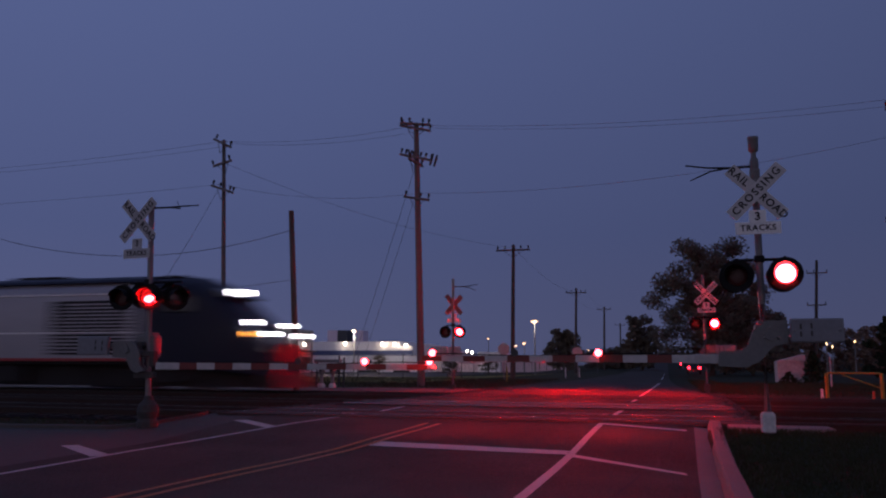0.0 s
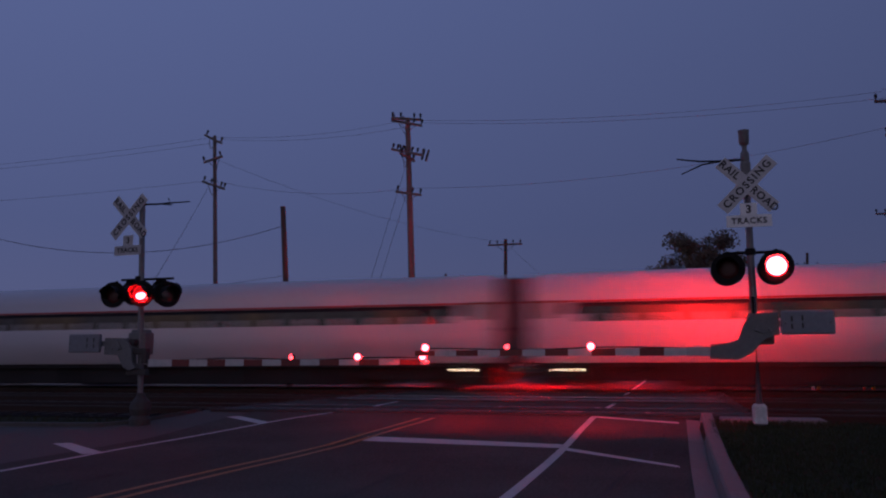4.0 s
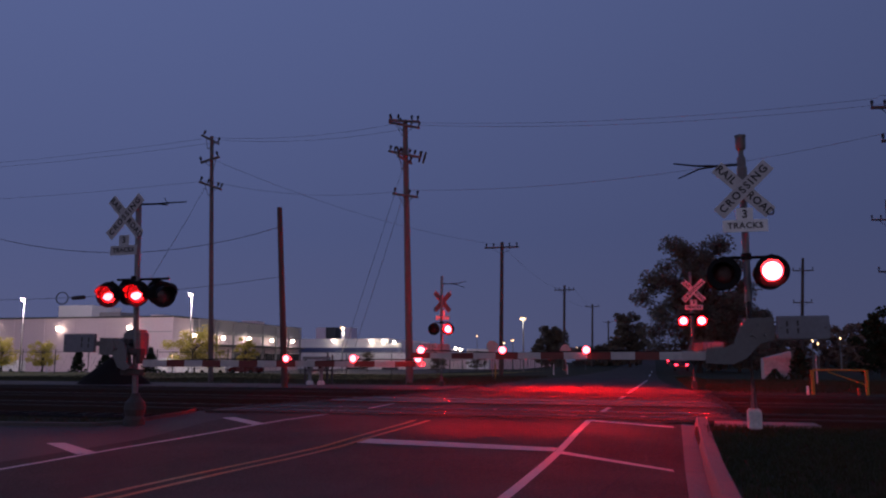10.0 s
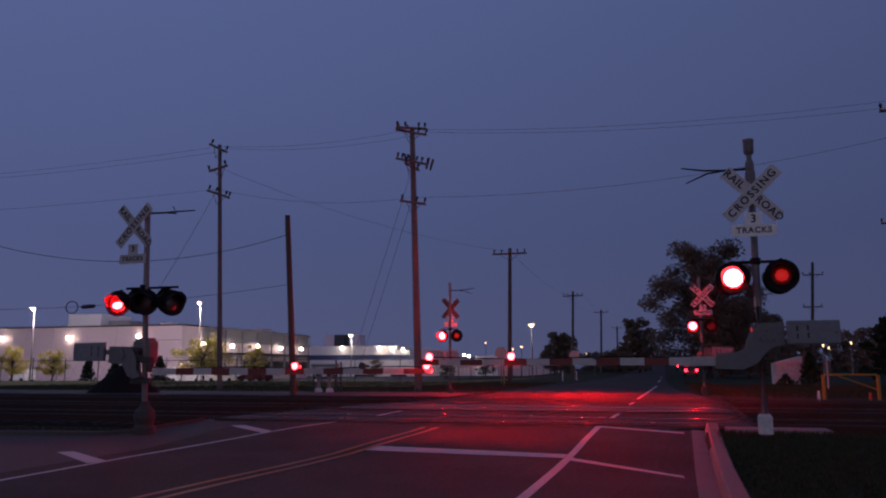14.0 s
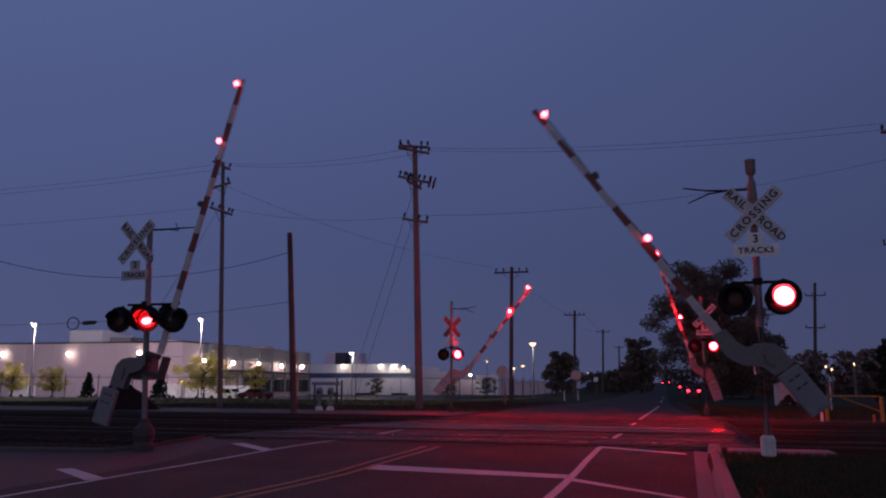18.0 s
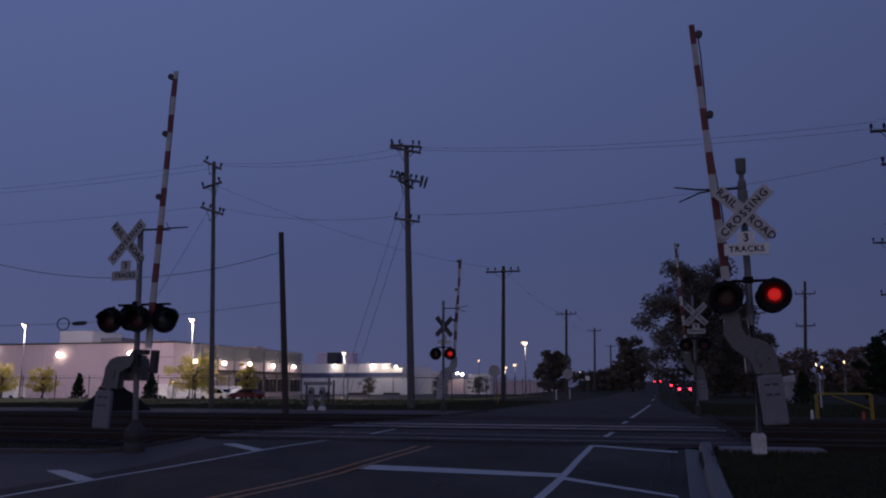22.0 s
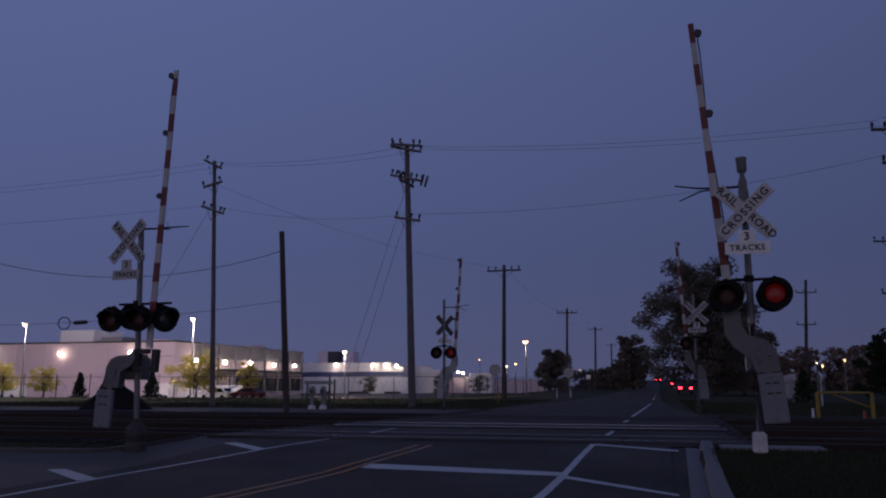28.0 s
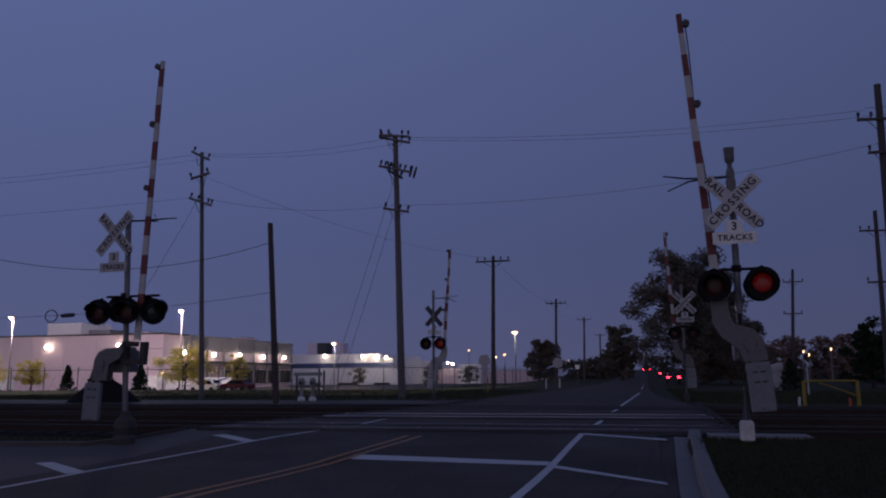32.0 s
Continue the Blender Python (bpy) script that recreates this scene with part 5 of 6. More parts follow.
# lit end window of the first coach behind the locomotive
for sy in (-1, 1):
    bm = bm_new()
    add_box(bm, (24.75, sy * 1.60, 2.45), (1.0, 0.02, 1.3), bevel=0.02)
    part("lit_vestibule", bm, VESTIBULE_GLOW, train[1][0], "warm lit vestibule opening", smooth=False)
    bm = bm_new()
    add_box(bm, (24.75, sy * 1.62, 1.60), (0.9, 0.02, 0.62), bevel=0.02)
    part("vestibule_panel", bm, GREY_PAINT, train[1][0], smooth=False)
for car, back in train:
    MOVES.append((car, [(t, pose(GAP_ONE + back + SPEED * t - 1.2 * max(0, 1 - t) ** 1.3, TRAIN_Y, 0.012)) for t in (0, 0.25, 0.5, 0.75, *range(1, 13), 16, 20, 24, 28, 32)]))


# ---- factory and yard across the tracks ----
def block(building, name, x0, x1, y0, y1, h, mat, label=""):
    bm = bm_new()
    add_box(bm, ((x0 + x1) / 2, (y0 + y1) / 2, h / 2 - 0.6), (x1 - x0, y1 - y0, h + 1.2))
    return part(name, bm, mat, building, label, smooth=False)


def seams(building, wall, x0, x1, y0, y1, h, step, mat):
    """Standing seams of the cladding on the two walls that show."""
    bm = bm_new()
    n = int((x1 - x0) / step)
    for k in range(n + 1):
        add_box(bm, (x0 + (x1 - x0) * k / n, y0 - 0.02, h / 2), (0.06, 0.06, h))
    n = int((y1 - y0) / step)
    for k in range(n + 1):
        add_box(bm, (x1 + 0.02, y0 + (y1 - y0) * k / n, h / 2), (0.06, 0.06, h))
    return tagged(part("cladding_seam", bm, mat, wall, smooth=False), kind="stuff")


factory = thing("factory_building", "long pale factory lit by wall lamps", "factory")
main_wall = block(factory, "main_hall", -190, -76.5, 115, 163, 8.2, PALE_WALL, "pale clad main hall")
seams(factory, main_wall, -190, -76.5, 115, 163, 8.1, 6.0, PALE_WALL)
bm = bm_new()
add_box(bm, (-133.2, 139, 8.33), (113.8, 48.3, 0.26))
part("roof", bm, ROOF_TAR, factory, "dark flat roof edge", smooth=False)
bm = bm_new()
add_box(bm, (-76.44, 141.9, 6.95), (0.12, 42.2, 2.30))
part("side_band", bm, GREY_WALL, factory, "grey upper cladding", smooth=False)
bm = bm_new()
add_box(bm, (-75.7, 143, 3.85), (1.5, 40, 0.34), bevel=0.05)
part("dock_awning", bm, ROOF_TAR, factory, "dark awning over the docks", smooth=False)
bm = bm_new()
add_box(bm, (-80.4, 114.96, 5.85), (7.6, 0.14, 0.12))
part("wall_rail", bm, GREY_WALL, factory, "dark horizontal wall trim", smooth=False)
bm = bm_new()
for k in range(8):
    y = 122 + 5.8 * k
    add_box(bm, (-75.9, y, 4.1), (0.3, 0.3, 8.2))
for z in (6.3, 8.2):
    add_box(bm, (-75.9, 142.5, z), (0.3, 41, 0.3))
part("pipe_frame", bm, GREY_WALL, factory, "steel pipe frame along the wall", smooth=False)
ph = block(factory, "roof_penthouse", -102.5, -95.6, 119, 127, 10.75, WHITE_WALL, "pale rooftop penthouse")
block(factory, "roof_unit", -95.5, -91.2, 121, 126, 9.6, GREY_WALL, "grey sloping rooftop unit")
block(factory, "roof_unit", -83.6, -81.2, 119, 122, 8.9, PALE_WALL, "small pale rooftop unit")
block(factory, "roof_unit", -89, -85.5, 160, 164, 9.9, PALE_WALL, "small pale rooftop unit")
low = block(factory, "low_wing", -96, -63.9, 188, 225, 6.75, WHITE_WALL, "low white wing with a blue band")
seams(factory, low, -96, -63.9, 188, 225, 6.7, 4.0, WHITE_WALL)
block(factory, "wing_end", -63.9, -60.6, 188.2, 225, 5.6, WHITE_WALL, "lower end of the white wing")
block(factory, "blue_band", -96, -60.4, 187.9, 188, 4.5, BLUE_WALL, "dark blue wall band")
block(factory, "lower_wall", -96, -57.2, 186.6, 187.9, 3.4, WHITE_WALL, "white lower wall")
block(factory, "hvac_unit", -91.0, -88.1, 205, 209, 10.4, PALE_WALL, "pale rooftop machine")
block(factory, "hvac_unit", -88.0, -85.2, 205, 209, 10.4, ROOF_TAR, "dark rooftop machine")
block(factory, "hvac_unit", -82.2, -80.4, 205, 209, 10.3, PALE_WALL, "pale rooftop machine")
wing = block(factory, "east_wing", -66, -57.6, 214, 240, 5.1, WHITE_WALL, "low white east wing")
block(factory, "east_wing", -57.6, -50, 214, 240, 3.4, PALE_WALL, "low pale link building")
block(factory, "east_wing", -50, -43.8, 214, 240, 4.45, WHITE_WALL, "low white east wing")
block(factory, "east_wing", -43.8, -26, 216, 240, 2.6, PALE_WALL, "long low pale wall")
for k in range(9):
    bm = bm_new()
    add_box(bm, (-76.3, 135.5 + 3.3 * k, 1.3), (0.30, 2.6, 2.6))
    part("dock_door", bm, DOOR_DARK, main_wall, "dark loading dock door", smooth=False)
for x, w in ((-71.8, 5.2), (-62.9, 4.2), (-80.5, 3.0)):
    bm = bm_new()
    add_box(bm, (x, 186.5, -0.62), (w, 0.22, 0.5))
    part("dock_opening", bm, DOOR_DARK, low, "dark low dock opening", smooth=False)

LAMPS = [(-112.4, 114.4, 6.4, 0), (-98.4, 114.4, 6.4, 0), (-84.4, 114.4, 6.5, 0), (-75.6, 120, 5.25, 1), (-75.6, 129.5, 5.2, 1), (-75.6, 139, 5.3, 1), (-75.6, 148.6, 5.2, 1), (-75.6, 158.3, 5.3, 1),
         (-78.2, 187.0, 6.2, 0), (-68.2, 187.0, 6.1, 0), (-64.9, 187.0, 5.95, 0), (-62.0, 187.0, 5.8, 0), (-65.6, 213.4, 4.75, 0), (-53.0, 213.4, 4.7, 0), (-51.6, 213.4, 4.4, 0)]
for x, y, z, side in LAMPS:
    lamp = thing("wall_lamp", "bright white wall lamp on the factory", "wall lamp", "factory wall lamps", pose(x, y, z))
    bm = bm_new()
    add_lathe(bm, [(0, 0.32), (0.18, 0.28), (0.32, 0.12), (0.35, 0.0), (0.30, -0.18), (0.14, -0.30), (0, -0.32)], n=14)
    part("lamp_glass", bm, WALL_GLOW, lamp, "glowing lamp glass")
    bm = bm_new()
    add_box(bm, (-0.45 if side else 0, 0 if side else 0.35, 0.1), (0.5, 0.12, 0.12) if side else (0.12, 0.5, 0.12))
    part("bracket", bm, GREY_WALL, lamp, smooth=False)
    near = side == 0 and y < 120
    wall_lamp_light(x + (3.0 if side else 0), y - (0 if side else 7.5 if near else 3.2), z - (0.5 if near or side else 1.6), 75 if near else 120 if side else 50)


def street_lamp(label, x, y, h, glow=0.32, watts=0, tint=(1.0, 0.79, 0.66)):
    lamp = thing("street_lamp", label, "street lamp", "yard lamps", pose(x, y, 0))
    bm = bm_new()
    add_chain(bm, [(0, 0, ground_z(x, y) - 0.1), (0, 0, h * 0.5), (0, 0, h)], [0.12, 0.09, 0.07], 10)
    part("pole", bm, GALV, lamp, "grey steel lamp pole")
    bm = bm_new()
    add_box(bm, (0, -0.25, h + 0.08), (0.5, 0.85, 0.16), bevel=0.05)
    head = part("lamp_head", bm, GREY_WALL, lamp, "flat lamp head", smooth=False)
    bm = bm_new()
    add_lathe(bm, [(0, 0.10), (glow, 0.02), (glow * 1.05, -0.06), (glow * 0.6, -0.28), (0, -0.36)], pose(0, -0.30, h), 14)
    part("lamp_glass", bm, DIM_GLOW if glow < 0.1 else STREET_GLOW, head, "glowing lamp glass")
    if watts:
        wall_lamp_light(x, y - 0.9, h - 0.9, watts, tint)
    return lamp


street_lamp("bright tall lamp beside the yard", -17.6, 110, 7.1, 0.42, 320)
street_lamp("bright lamp before the low wing", -53.4, 132, 7.0, 0.40, 2400)
street_lamp("tall yard lamp in front of the factory", -85.5, 92.5, 9.6, 0.30, 4800, (1.0, 0.80, 0.86))
street_lamp("tall yard lamp in front of the factory", -62.4, 98.0, 10.3, 0.30, 4800, (1.0, 0.80, 0.86))
street_lamp("distant glowing yard lamp pole", -43.3, 197, 7.6, 0.22)
street_lamp("distant glowing yard lamp pole", -33.2, 179, 5.4, 0.42, 150)
street_lamp("distant glowing yard lamp pole", -31.2, 180, 6.0, 0.34)
street_lamp("distant glowing road lamp pole", -20.8, 224, 5.2, 0.24)
for x, y, h in ((21.2, 120, 4.2), (21.9, 120, 3.8), (24.75, 120, 4.5)):
    street_lamp("small orange-white road lamp among distant trees", x, y, h, 0.075)
street_lamp("low lamp beside the parked trailer", -68.0, 102.6, 1.9, 0.22, 40)
street_lamp("distant glowing road lamp pole", 2.9, 160, 2.6, 0.20)


def fence(name, label, pts, h, step):
    """A chain-link fence: posts, a top rail and fine wires."""
    f = thing(name, label, "fence")
    pts = [Vector((*p, 0)) for p in pts]
    for a, b in zip(pts, pts[1:]):
        n = max(1, int((b - a).length / step))
        me = None
        for k in range(n):
            p = a.lerp(b, k / n)
            if me is None:
                bm = bm_new()
                add_tube(bm, (0, 0, -0.1), (0, 0, h + 0.25), 0.035, n=8)
                post = part("fence_post", bm, FENCE_STEEL, f)
                me = post.data
            else:
                post = new("fence_post", me)
                post.parent = f
            post.location = p
        bm = bm_new()
        add_tube(bm, a + Vector((0, 0, h)), b + Vector((0, 0, h)), 0.028, n=6)
        add_tube(bm, a + Vector((0, 0, h + 0.18)), b + Vector((0, 0, h + 0.18)), 0.008, n=5)
        part("top_rail", bm, FENCE_STEEL, f)
        bm = bm_new()
        d = b - a
        m = int(d.length / 0.9)
        for k in range(m):
            p, q = a + d * (k / m), a + d * min(1, (k + 1) / m)
            for u, w in ((p, q), (q, p)):
                add_tube(bm, u + Vector((0, 0, 0.05)), w + Vector((0, 0, h)), 0.006, n=3)
        part("fence_mesh", bm, FENCE_STEEL, f, smooth=False)
    return f


fence("chain_link_fence", "tall chain-link fence along the yard", [(-100, 52), (-45, 56), (-27, 58), (-17, 62), (-13.2, 96), (-12.6, 150)], 1.75, 3.0)


def vehicle(name, label, x, y, turn, size, mat, tails=0.0, boxy=False, category="car"):
    """A small parked or waiting vehicle: body, cabin, windows, wheels, lamps."""
    l, w, h = size
    car = thing(name, label, category, "", pose(x, y, max(road_z(y) if x > -30 else ground_z(x, y), ground_z(x, y)) + (0.06 if x < -30 else 0.0), 0, 0, turn))
    bm = bm_new()
    if boxy:
        low = 0.9 if h > 2.6 else 0.32
        add_box(bm, (0, 0, (h + low) / 2), (l, w, h - low), bevel=0.05)
    else:
        side = [(-l / 2, 0.35), (-l / 2, 0.85), (-l * 0.42, 0.95), (-l * 0.28, h), (l * 0.10, h), (l * 0.25, 0.98), (l * 0.47, 0.85), (l / 2, 0.6), (l / 2, 0.35)]
        add_prism(bm, side, -w / 2, w / 2)
        bmesh.ops.bevel(bm, geom=bm.edges[:], offset=0.05, segments=2, affect="EDGES")
    body = part("body", bm, mat, car, smooth=False)
    if not boxy:
        for sy in (-1, 1):
            bm = bm_new()
            add_prism(bm, [(-l * 0.38, 0.98), (-l * 0.27, h - 0.10), (l * 0.09, h - 0.10), (l * 0.21, 0.98)], sy * (w / 2 + 0.004) - 0.01, sy * (w / 2 + 0.004) + 0.01)
            part("side_window", bm, CAR_WINDOW, car, smooth=False)
        bm = bm_new()
        add_box(bm, (-l * 0.36, 0, h * 0.82), (0.04, w * 0.75, 0.42), pose(0, 0, 0, 0, 24))
        part("rear_window", bm, CAR_WINDOW, car, smooth=False)
    for wx in (-l * 0.32, l * 0.32):
        for sy in (-1, 1):
            bm = bm_new()
            add_lathe(bm, [(0, -0.1), (0.30, -0.1), (0.33, -0.06), (0.33, 0.06), (0.30, 0.1), (0, 0.1)], pose(wx, sy * (w / 2 - 0.08), 0.33, 90), 16)
            part("wheel", bm, RUBBER, car)
    if tails:
        for sy in (-1, 1):
            bm = bm_new()
            add_box(bm, (-l / 2 - 0.02, sy * (w / 2 - 0.20), tails), (0.06, 0.34, 0.26), bevel=0.02)
            part("tail_lamp", bm, TAIL_LIGHT, car, "lit red tail lamp", smooth=False)
    return car


vehicle("parked_car", "dark red parked car in the factory yard", -52.5, 96, 170, (4.6, 1.8, 1.45), RED_CAR)
vehicle("parked_car", "pale parked car in the factory yard", -58.8, 99, 172, (4.8, 1.9, 1.6), WHITE_PAINT)
tr = vehicle("box_trailer", "long white parked trailer with a dark curved stripe", -63.5, 106, 0, (10.8, 2.4, 2.05), WHITE_PAINT, boxy=True, category="trailer")
bm = bm_new()
add_chain(bm, [(-3.5, -1.21, 0.9), (-1.0, -1.21, 0.95), (1.2, -1.21, 1.15), (3.2, -1.21, 1.6), (4.6, -1.21, 1.95)], [0.03, 0.05, 0.08, 0.10, 0.07], 6)
part("stripe", bm, BLUE_WALL, tr, "dark blue curved stripe")
vehicle("box_truck", "white truck cab parked by the factory", -70.3, 104, 0, (2.2, 2.2, 2.3), WHITE_PAINT, boxy=True, category="truck")
vehicle("box_truck", "white truck parked by the factory", -97.6, 104, 0, (3.0, 2.4, 1.95), WHITE_PAINT, boxy=True, category="truck")
WAITING = "dark car with lit red tail lamps on the far road"
vehicle("waiting_car", WAITING, 3.4, 112, 90, (4.6, 1.75, 1.45), DARK_CAR, 0.83)
vehicle("waiting_car", WAITING, 3.2, 165, 90, (4.8, 1.75, 1.7), DARK_CAR, 0.88)
vehicle("waiting_car", "dark van with lit red tail lamps on the far road", -0.1, 235, 90, (5.2, 1.9, 2.0), DARK_CAR, 0.80)
vehicle("waiting_car", WAITING, -4.0, 200, 90, (4.6, 1.6, 1.5), DARK_CAR, 0.62)

sheet("yard_lawn", [-140, -100, -70, -50, -40, -34, -30, -26, -21, -17, -14], [44, 52, 58, 64, 72, 80, 95, 108], lambda x, y: ground_z(x, y) + 0.02, YARD_LAWN, "lit lawn strip before the factory", "lawn", lift=0.03)
sheet("yard_pavement", [-140, -110, -90, -75, -60, -45, -36], [100, 110, 130, 150, 170, 186.5], lambda x, y: -0.84 + 0.9 * max(0, (110 - y) / 46), ASPHALT_OLD, "lit asphalt yard before the factory", "yard")
# ---- trees ----
def add_leaf(bm, p, size, rnd):
    d = Vector((rnd.uniform(-1, 1), rnd.uniform(-1, 1), rnd.uniform(-0.7, 0.7))).normalized()
    e = d.cross(Vector((rnd.uniform(-1, 1), rnd.uniform(-1, 1), rnd.uniform(-1, 1)))).normalized()
    a, b, c, f = p - d * size, p + e * size * 0.5, p + d * size, p - e * size * 0.5
    bm.faces.new([bm.verts.new(v) for v in (a, b, c, f)])


def tree(label, x, y, height, spread, seed, leaves=3000, leaf=0.22, mat=None, base=0.0, clear=0.18, group="trees", lumps=26, tight=0.20):
    """A tapered trunk, limbs that fork, and leaves in loose clumps at the limbs' ends."""
    rnd = random.Random(seed)
    t = thing("tree", label, "tree", group, pose(x, y, min(base, ground_z(x, y)) - 0.05))
    r0 = height * 0.022 + 0.05
    bm = bm_new()
    add_chain(bm, [(0, 0, 0), (0.05 * r0, 0, height * 0.1), (rnd.uniform(-0.3, 0.3), 0.1, height * 0.35), (rnd.uniform(-0.5, 0.5), 0, height * 0.7)], [r0 * 1.3, r0, r0 * 0.75, r0 * 0.3], 9)
    ends = []
    for k in range(lumps):
        s = (k + 0.5) / lumps
        z0 = height * (clear + 0.5 * s * rnd.uniform(0.7, 1.1))
        w = k * 2.4 + rnd.uniform(-0.4, 0.4)
        zt = height * (clear + 0.04 + (0.94 - clear) * s)
        reach = spread * (0.35 + 0.75 * math.sin(math.pi * min(1, 0.22 + 0.75 * s))) * rnd.uniform(0.45, 1.0)
        e = Vector((reach * math.cos(w), reach * math.sin(w) * 0.8, zt + rnd.uniform(-0.06, 0.06) * height))
        mid_p = Vector((e.x * 0.45, e.y * 0.45, (z0 + e.z) / 2 + 0.04 * height))
        add_chain(bm, [(0, 0, z0), mid_p, e], [r0 * 0.38, r0 * 0.22, r0 * 0.06], 5)
        ends.append((e, mid_p))
    part("trunk", bm, BARK, t, "dark trunk and limbs")
    bm = bm_new()
    for k in range(leaves):
        i = rnd.randrange(len(ends))
        e, m2 = ends[i]
        c = e if rnd.random() < 0.78 else m2
        g = spread * tight * (1.0 + 0.9 * ((i * 0.618) % 1.0))
        d = Vector((rnd.gauss(0, 1), rnd.gauss(0, 1), rnd.gauss(0, 1))).normalized() * (g * rnd.random() ** 0.55)
        p = c + Vector((d.x, d.y, d.z * 0.72))
        if p.z > height * clear * 0.6:
            add_leaf(bm, p, leaf * rnd.uniform(0.6, 1.4), rnd)
    me = bpy.data.meshes.new("crown")
    bm.to_mesh(me)
    bm.free()
    me.materials.append(mat or LEAF_DARK)
    crown = new("crown", me)
    crown.parent = t
    return t


def conifer(label, x, y, height, spread, seed, base=0.0):
    rnd = random.Random(seed)
    t = thing("conifer", label, "conifer", "conifers", pose(x, y, min(base, ground_z(x, y)) - 0.05))
    bm = bm_new()
    add_chain(bm, [(0, 0, 0), (0, 0, height * 0.95)], [0.05 + height * 0.014, 0.02], 8)
    part("trunk", bm, BARK, t)
    bm = bm_new()
    for k in range(int(260 + 60 * height)):
        s = rnd.random() ** 0.8
        z = height * (0.06 + 0.94 * s)
        w = rnd.uniform(0, 6.28)
        r = spread * (1 - s) * rnd.uniform(0.3, 1.08) + 0.05
        p = Vector((r * math.cos(w), r * math.sin(w), z - 0.18 * r))
        add_leaf(bm, p, 0.08 * height * rnd.uniform(0.5, 1.1) + 0.06, rnd)
    me = bpy.data.meshes.new("crown")
    bm.to_mesh(me)
    bm.free()
    me.materials.append(LEAF_PINE)
    crown = new("crown", me)
    crown.parent = t
    return t


tree("big dark spreading tree beside the road", 4.9, 95, 15.0, 6.3, 3, 34000, 0.17, clear=0.13, lumps=52, tight=0.18)
tree("dark tree beside the road", 10.0, 104, 9.0, 4.4, 4, 3500, 0.30, clear=0.05)
tree("dark tree beside the road", 7.4, 112, 9.0, 3.0, 5, 3000, 0.28, clear=0.05)
tree("dark roadside tree in the distance", -4.3, 146, 9.4, 3.8, 6, 4600, 0.34, clear=0.04)
tree("dark roadside tree in the distance", -9.0, 162, 4.4, 3.4, 7, 2200, 0.34, clear=0.04)
tree("dark roadside tree in the distance", -20.2, 163, 8.2, 4.0, 8, 4600, 0.34, clear=0.04)
tree("dark roadside tree in the distance", -13.6, 168, 4.0, 3.2, 9, 1800, 0.34, clear=0.04)
tree("dark roadside tree in the distance", 12.5, 160, 11.0, 4.4, 10, 3500, 0.40, clear=0.04)
tree("dark roadside tree in the distance", 16.0, 225, 12, 5.0, 12, 2200, 0.5, clear=0.04)
for k, (x, y, h) in enumerate(((21, 150, 6.6), (26, 158, 8.0), (31, 155, 7.4), (36, 160, 8.2), (41, 164, 7.2), (46, 160, 7.6), (52, 166, 7.0), (17, 140, 6.5))):
    tree("dark tree in the far tree line", x, y, h, 3.6, 20 + k, 2600, 0.30, LEAF_BUD, clear=0.04)
tree("dark leafy tree near the yellow barrier", 16.5, 66.5, 4.9, 1.9, 40, 5200, 0.15, LEAF_PINE, clear=0.06, lumps=30)
tree("dark leafy tree near the yellow barrier", 18.9, 68, 4.9, 1.9, 41, 5200, 0.15, LEAF_PINE, clear=0.06, lumps=30)
conifer("dark bushy evergreen behind the mast", 8.55, 52.8, 2.0, 0.85, 42)
conifer("dark low bush before the shed", 7.1, 52.6, 0.75, 0.9, 47)
conifer("small dark spruce before the factory", -56.8, 69.2, 2.5, 0.95, 43)
conifer("small dark spruce before the factory", -53.8, 69.5, 2.4, 1.1, 44)
conifer("small dark spruce before the factory", -48.96, 70, 2.6, 1.1, 45)
for k, (x, y, h, w) in enumerate(((-59.0, 94, 5.7, 3.6), (-53.2, 97, 4.9, 1.5), (-77.8, 88, 4.0, 2.1), (-84.3, 88, 4.6, 2.2), (-52.0, 141, 3.8, 1.8), (-38.0, 140, 3.6, 1.8), (-33, 150, 4.0, 1.8))):
    tree("young yellow-green tree lit by the yard lamps", x, y, h, w, 60 + k, 6500 if k == 0 else 2600 if k < 4 else 1500, 0.13, LEAF_SPRING if k < 4 else LEAF_DARK, clear=0.2, group="yard trees", lumps=22)

# ---- small things beyond the tracks ----
gate = thing("yellow_barrier", "yellow steel pipe barrier in the grass", "barrier", "", pose(6.09, 30.0, -0.07))
for x in (-0.85, 0.85):
    bm = bm_new()
    add_tube(bm, (x, 0, -0.2), (x, 0, 0.86), 0.062, n=12)
    part("post", bm, YELLOW_STEEL, gate)
for z, z1 in ((0.86, 0.86), (0.80, 0.36)):
    bm = bm_new()
    add_tube(bm, (-0.82 if z == z1 else -0.35, 0, z), (0.82, 0, z1), 0.035 if z == z1 else 0.025, n=10)
    part("rail", bm, YELLOW_STEEL, gate)
shed = thing("white_shed", "small white shed beyond the far track", "shed", "", pose(7.4, 54.5, 0))
bm = bm_new()
add_box(bm, (0, 0, 0.66), (1.55, 1.5, 1.32), bevel=0.03)
part("wall", bm, SIGN_DIRTY, shed, smooth=False)
bm = bm_new()
add_prism(bm, [(-0.80, 1.31), (0.85, 1.31), (0.85, 1.75)], -0.85, 0.85)
part("roof", bm, SIGN_DIRTY, shed, smooth=False)
meters = thing("utility_rack", "grey utility rack with two meter pedestals under a plate", "utility rack", "", pose(-15.03, 34.0, 0))
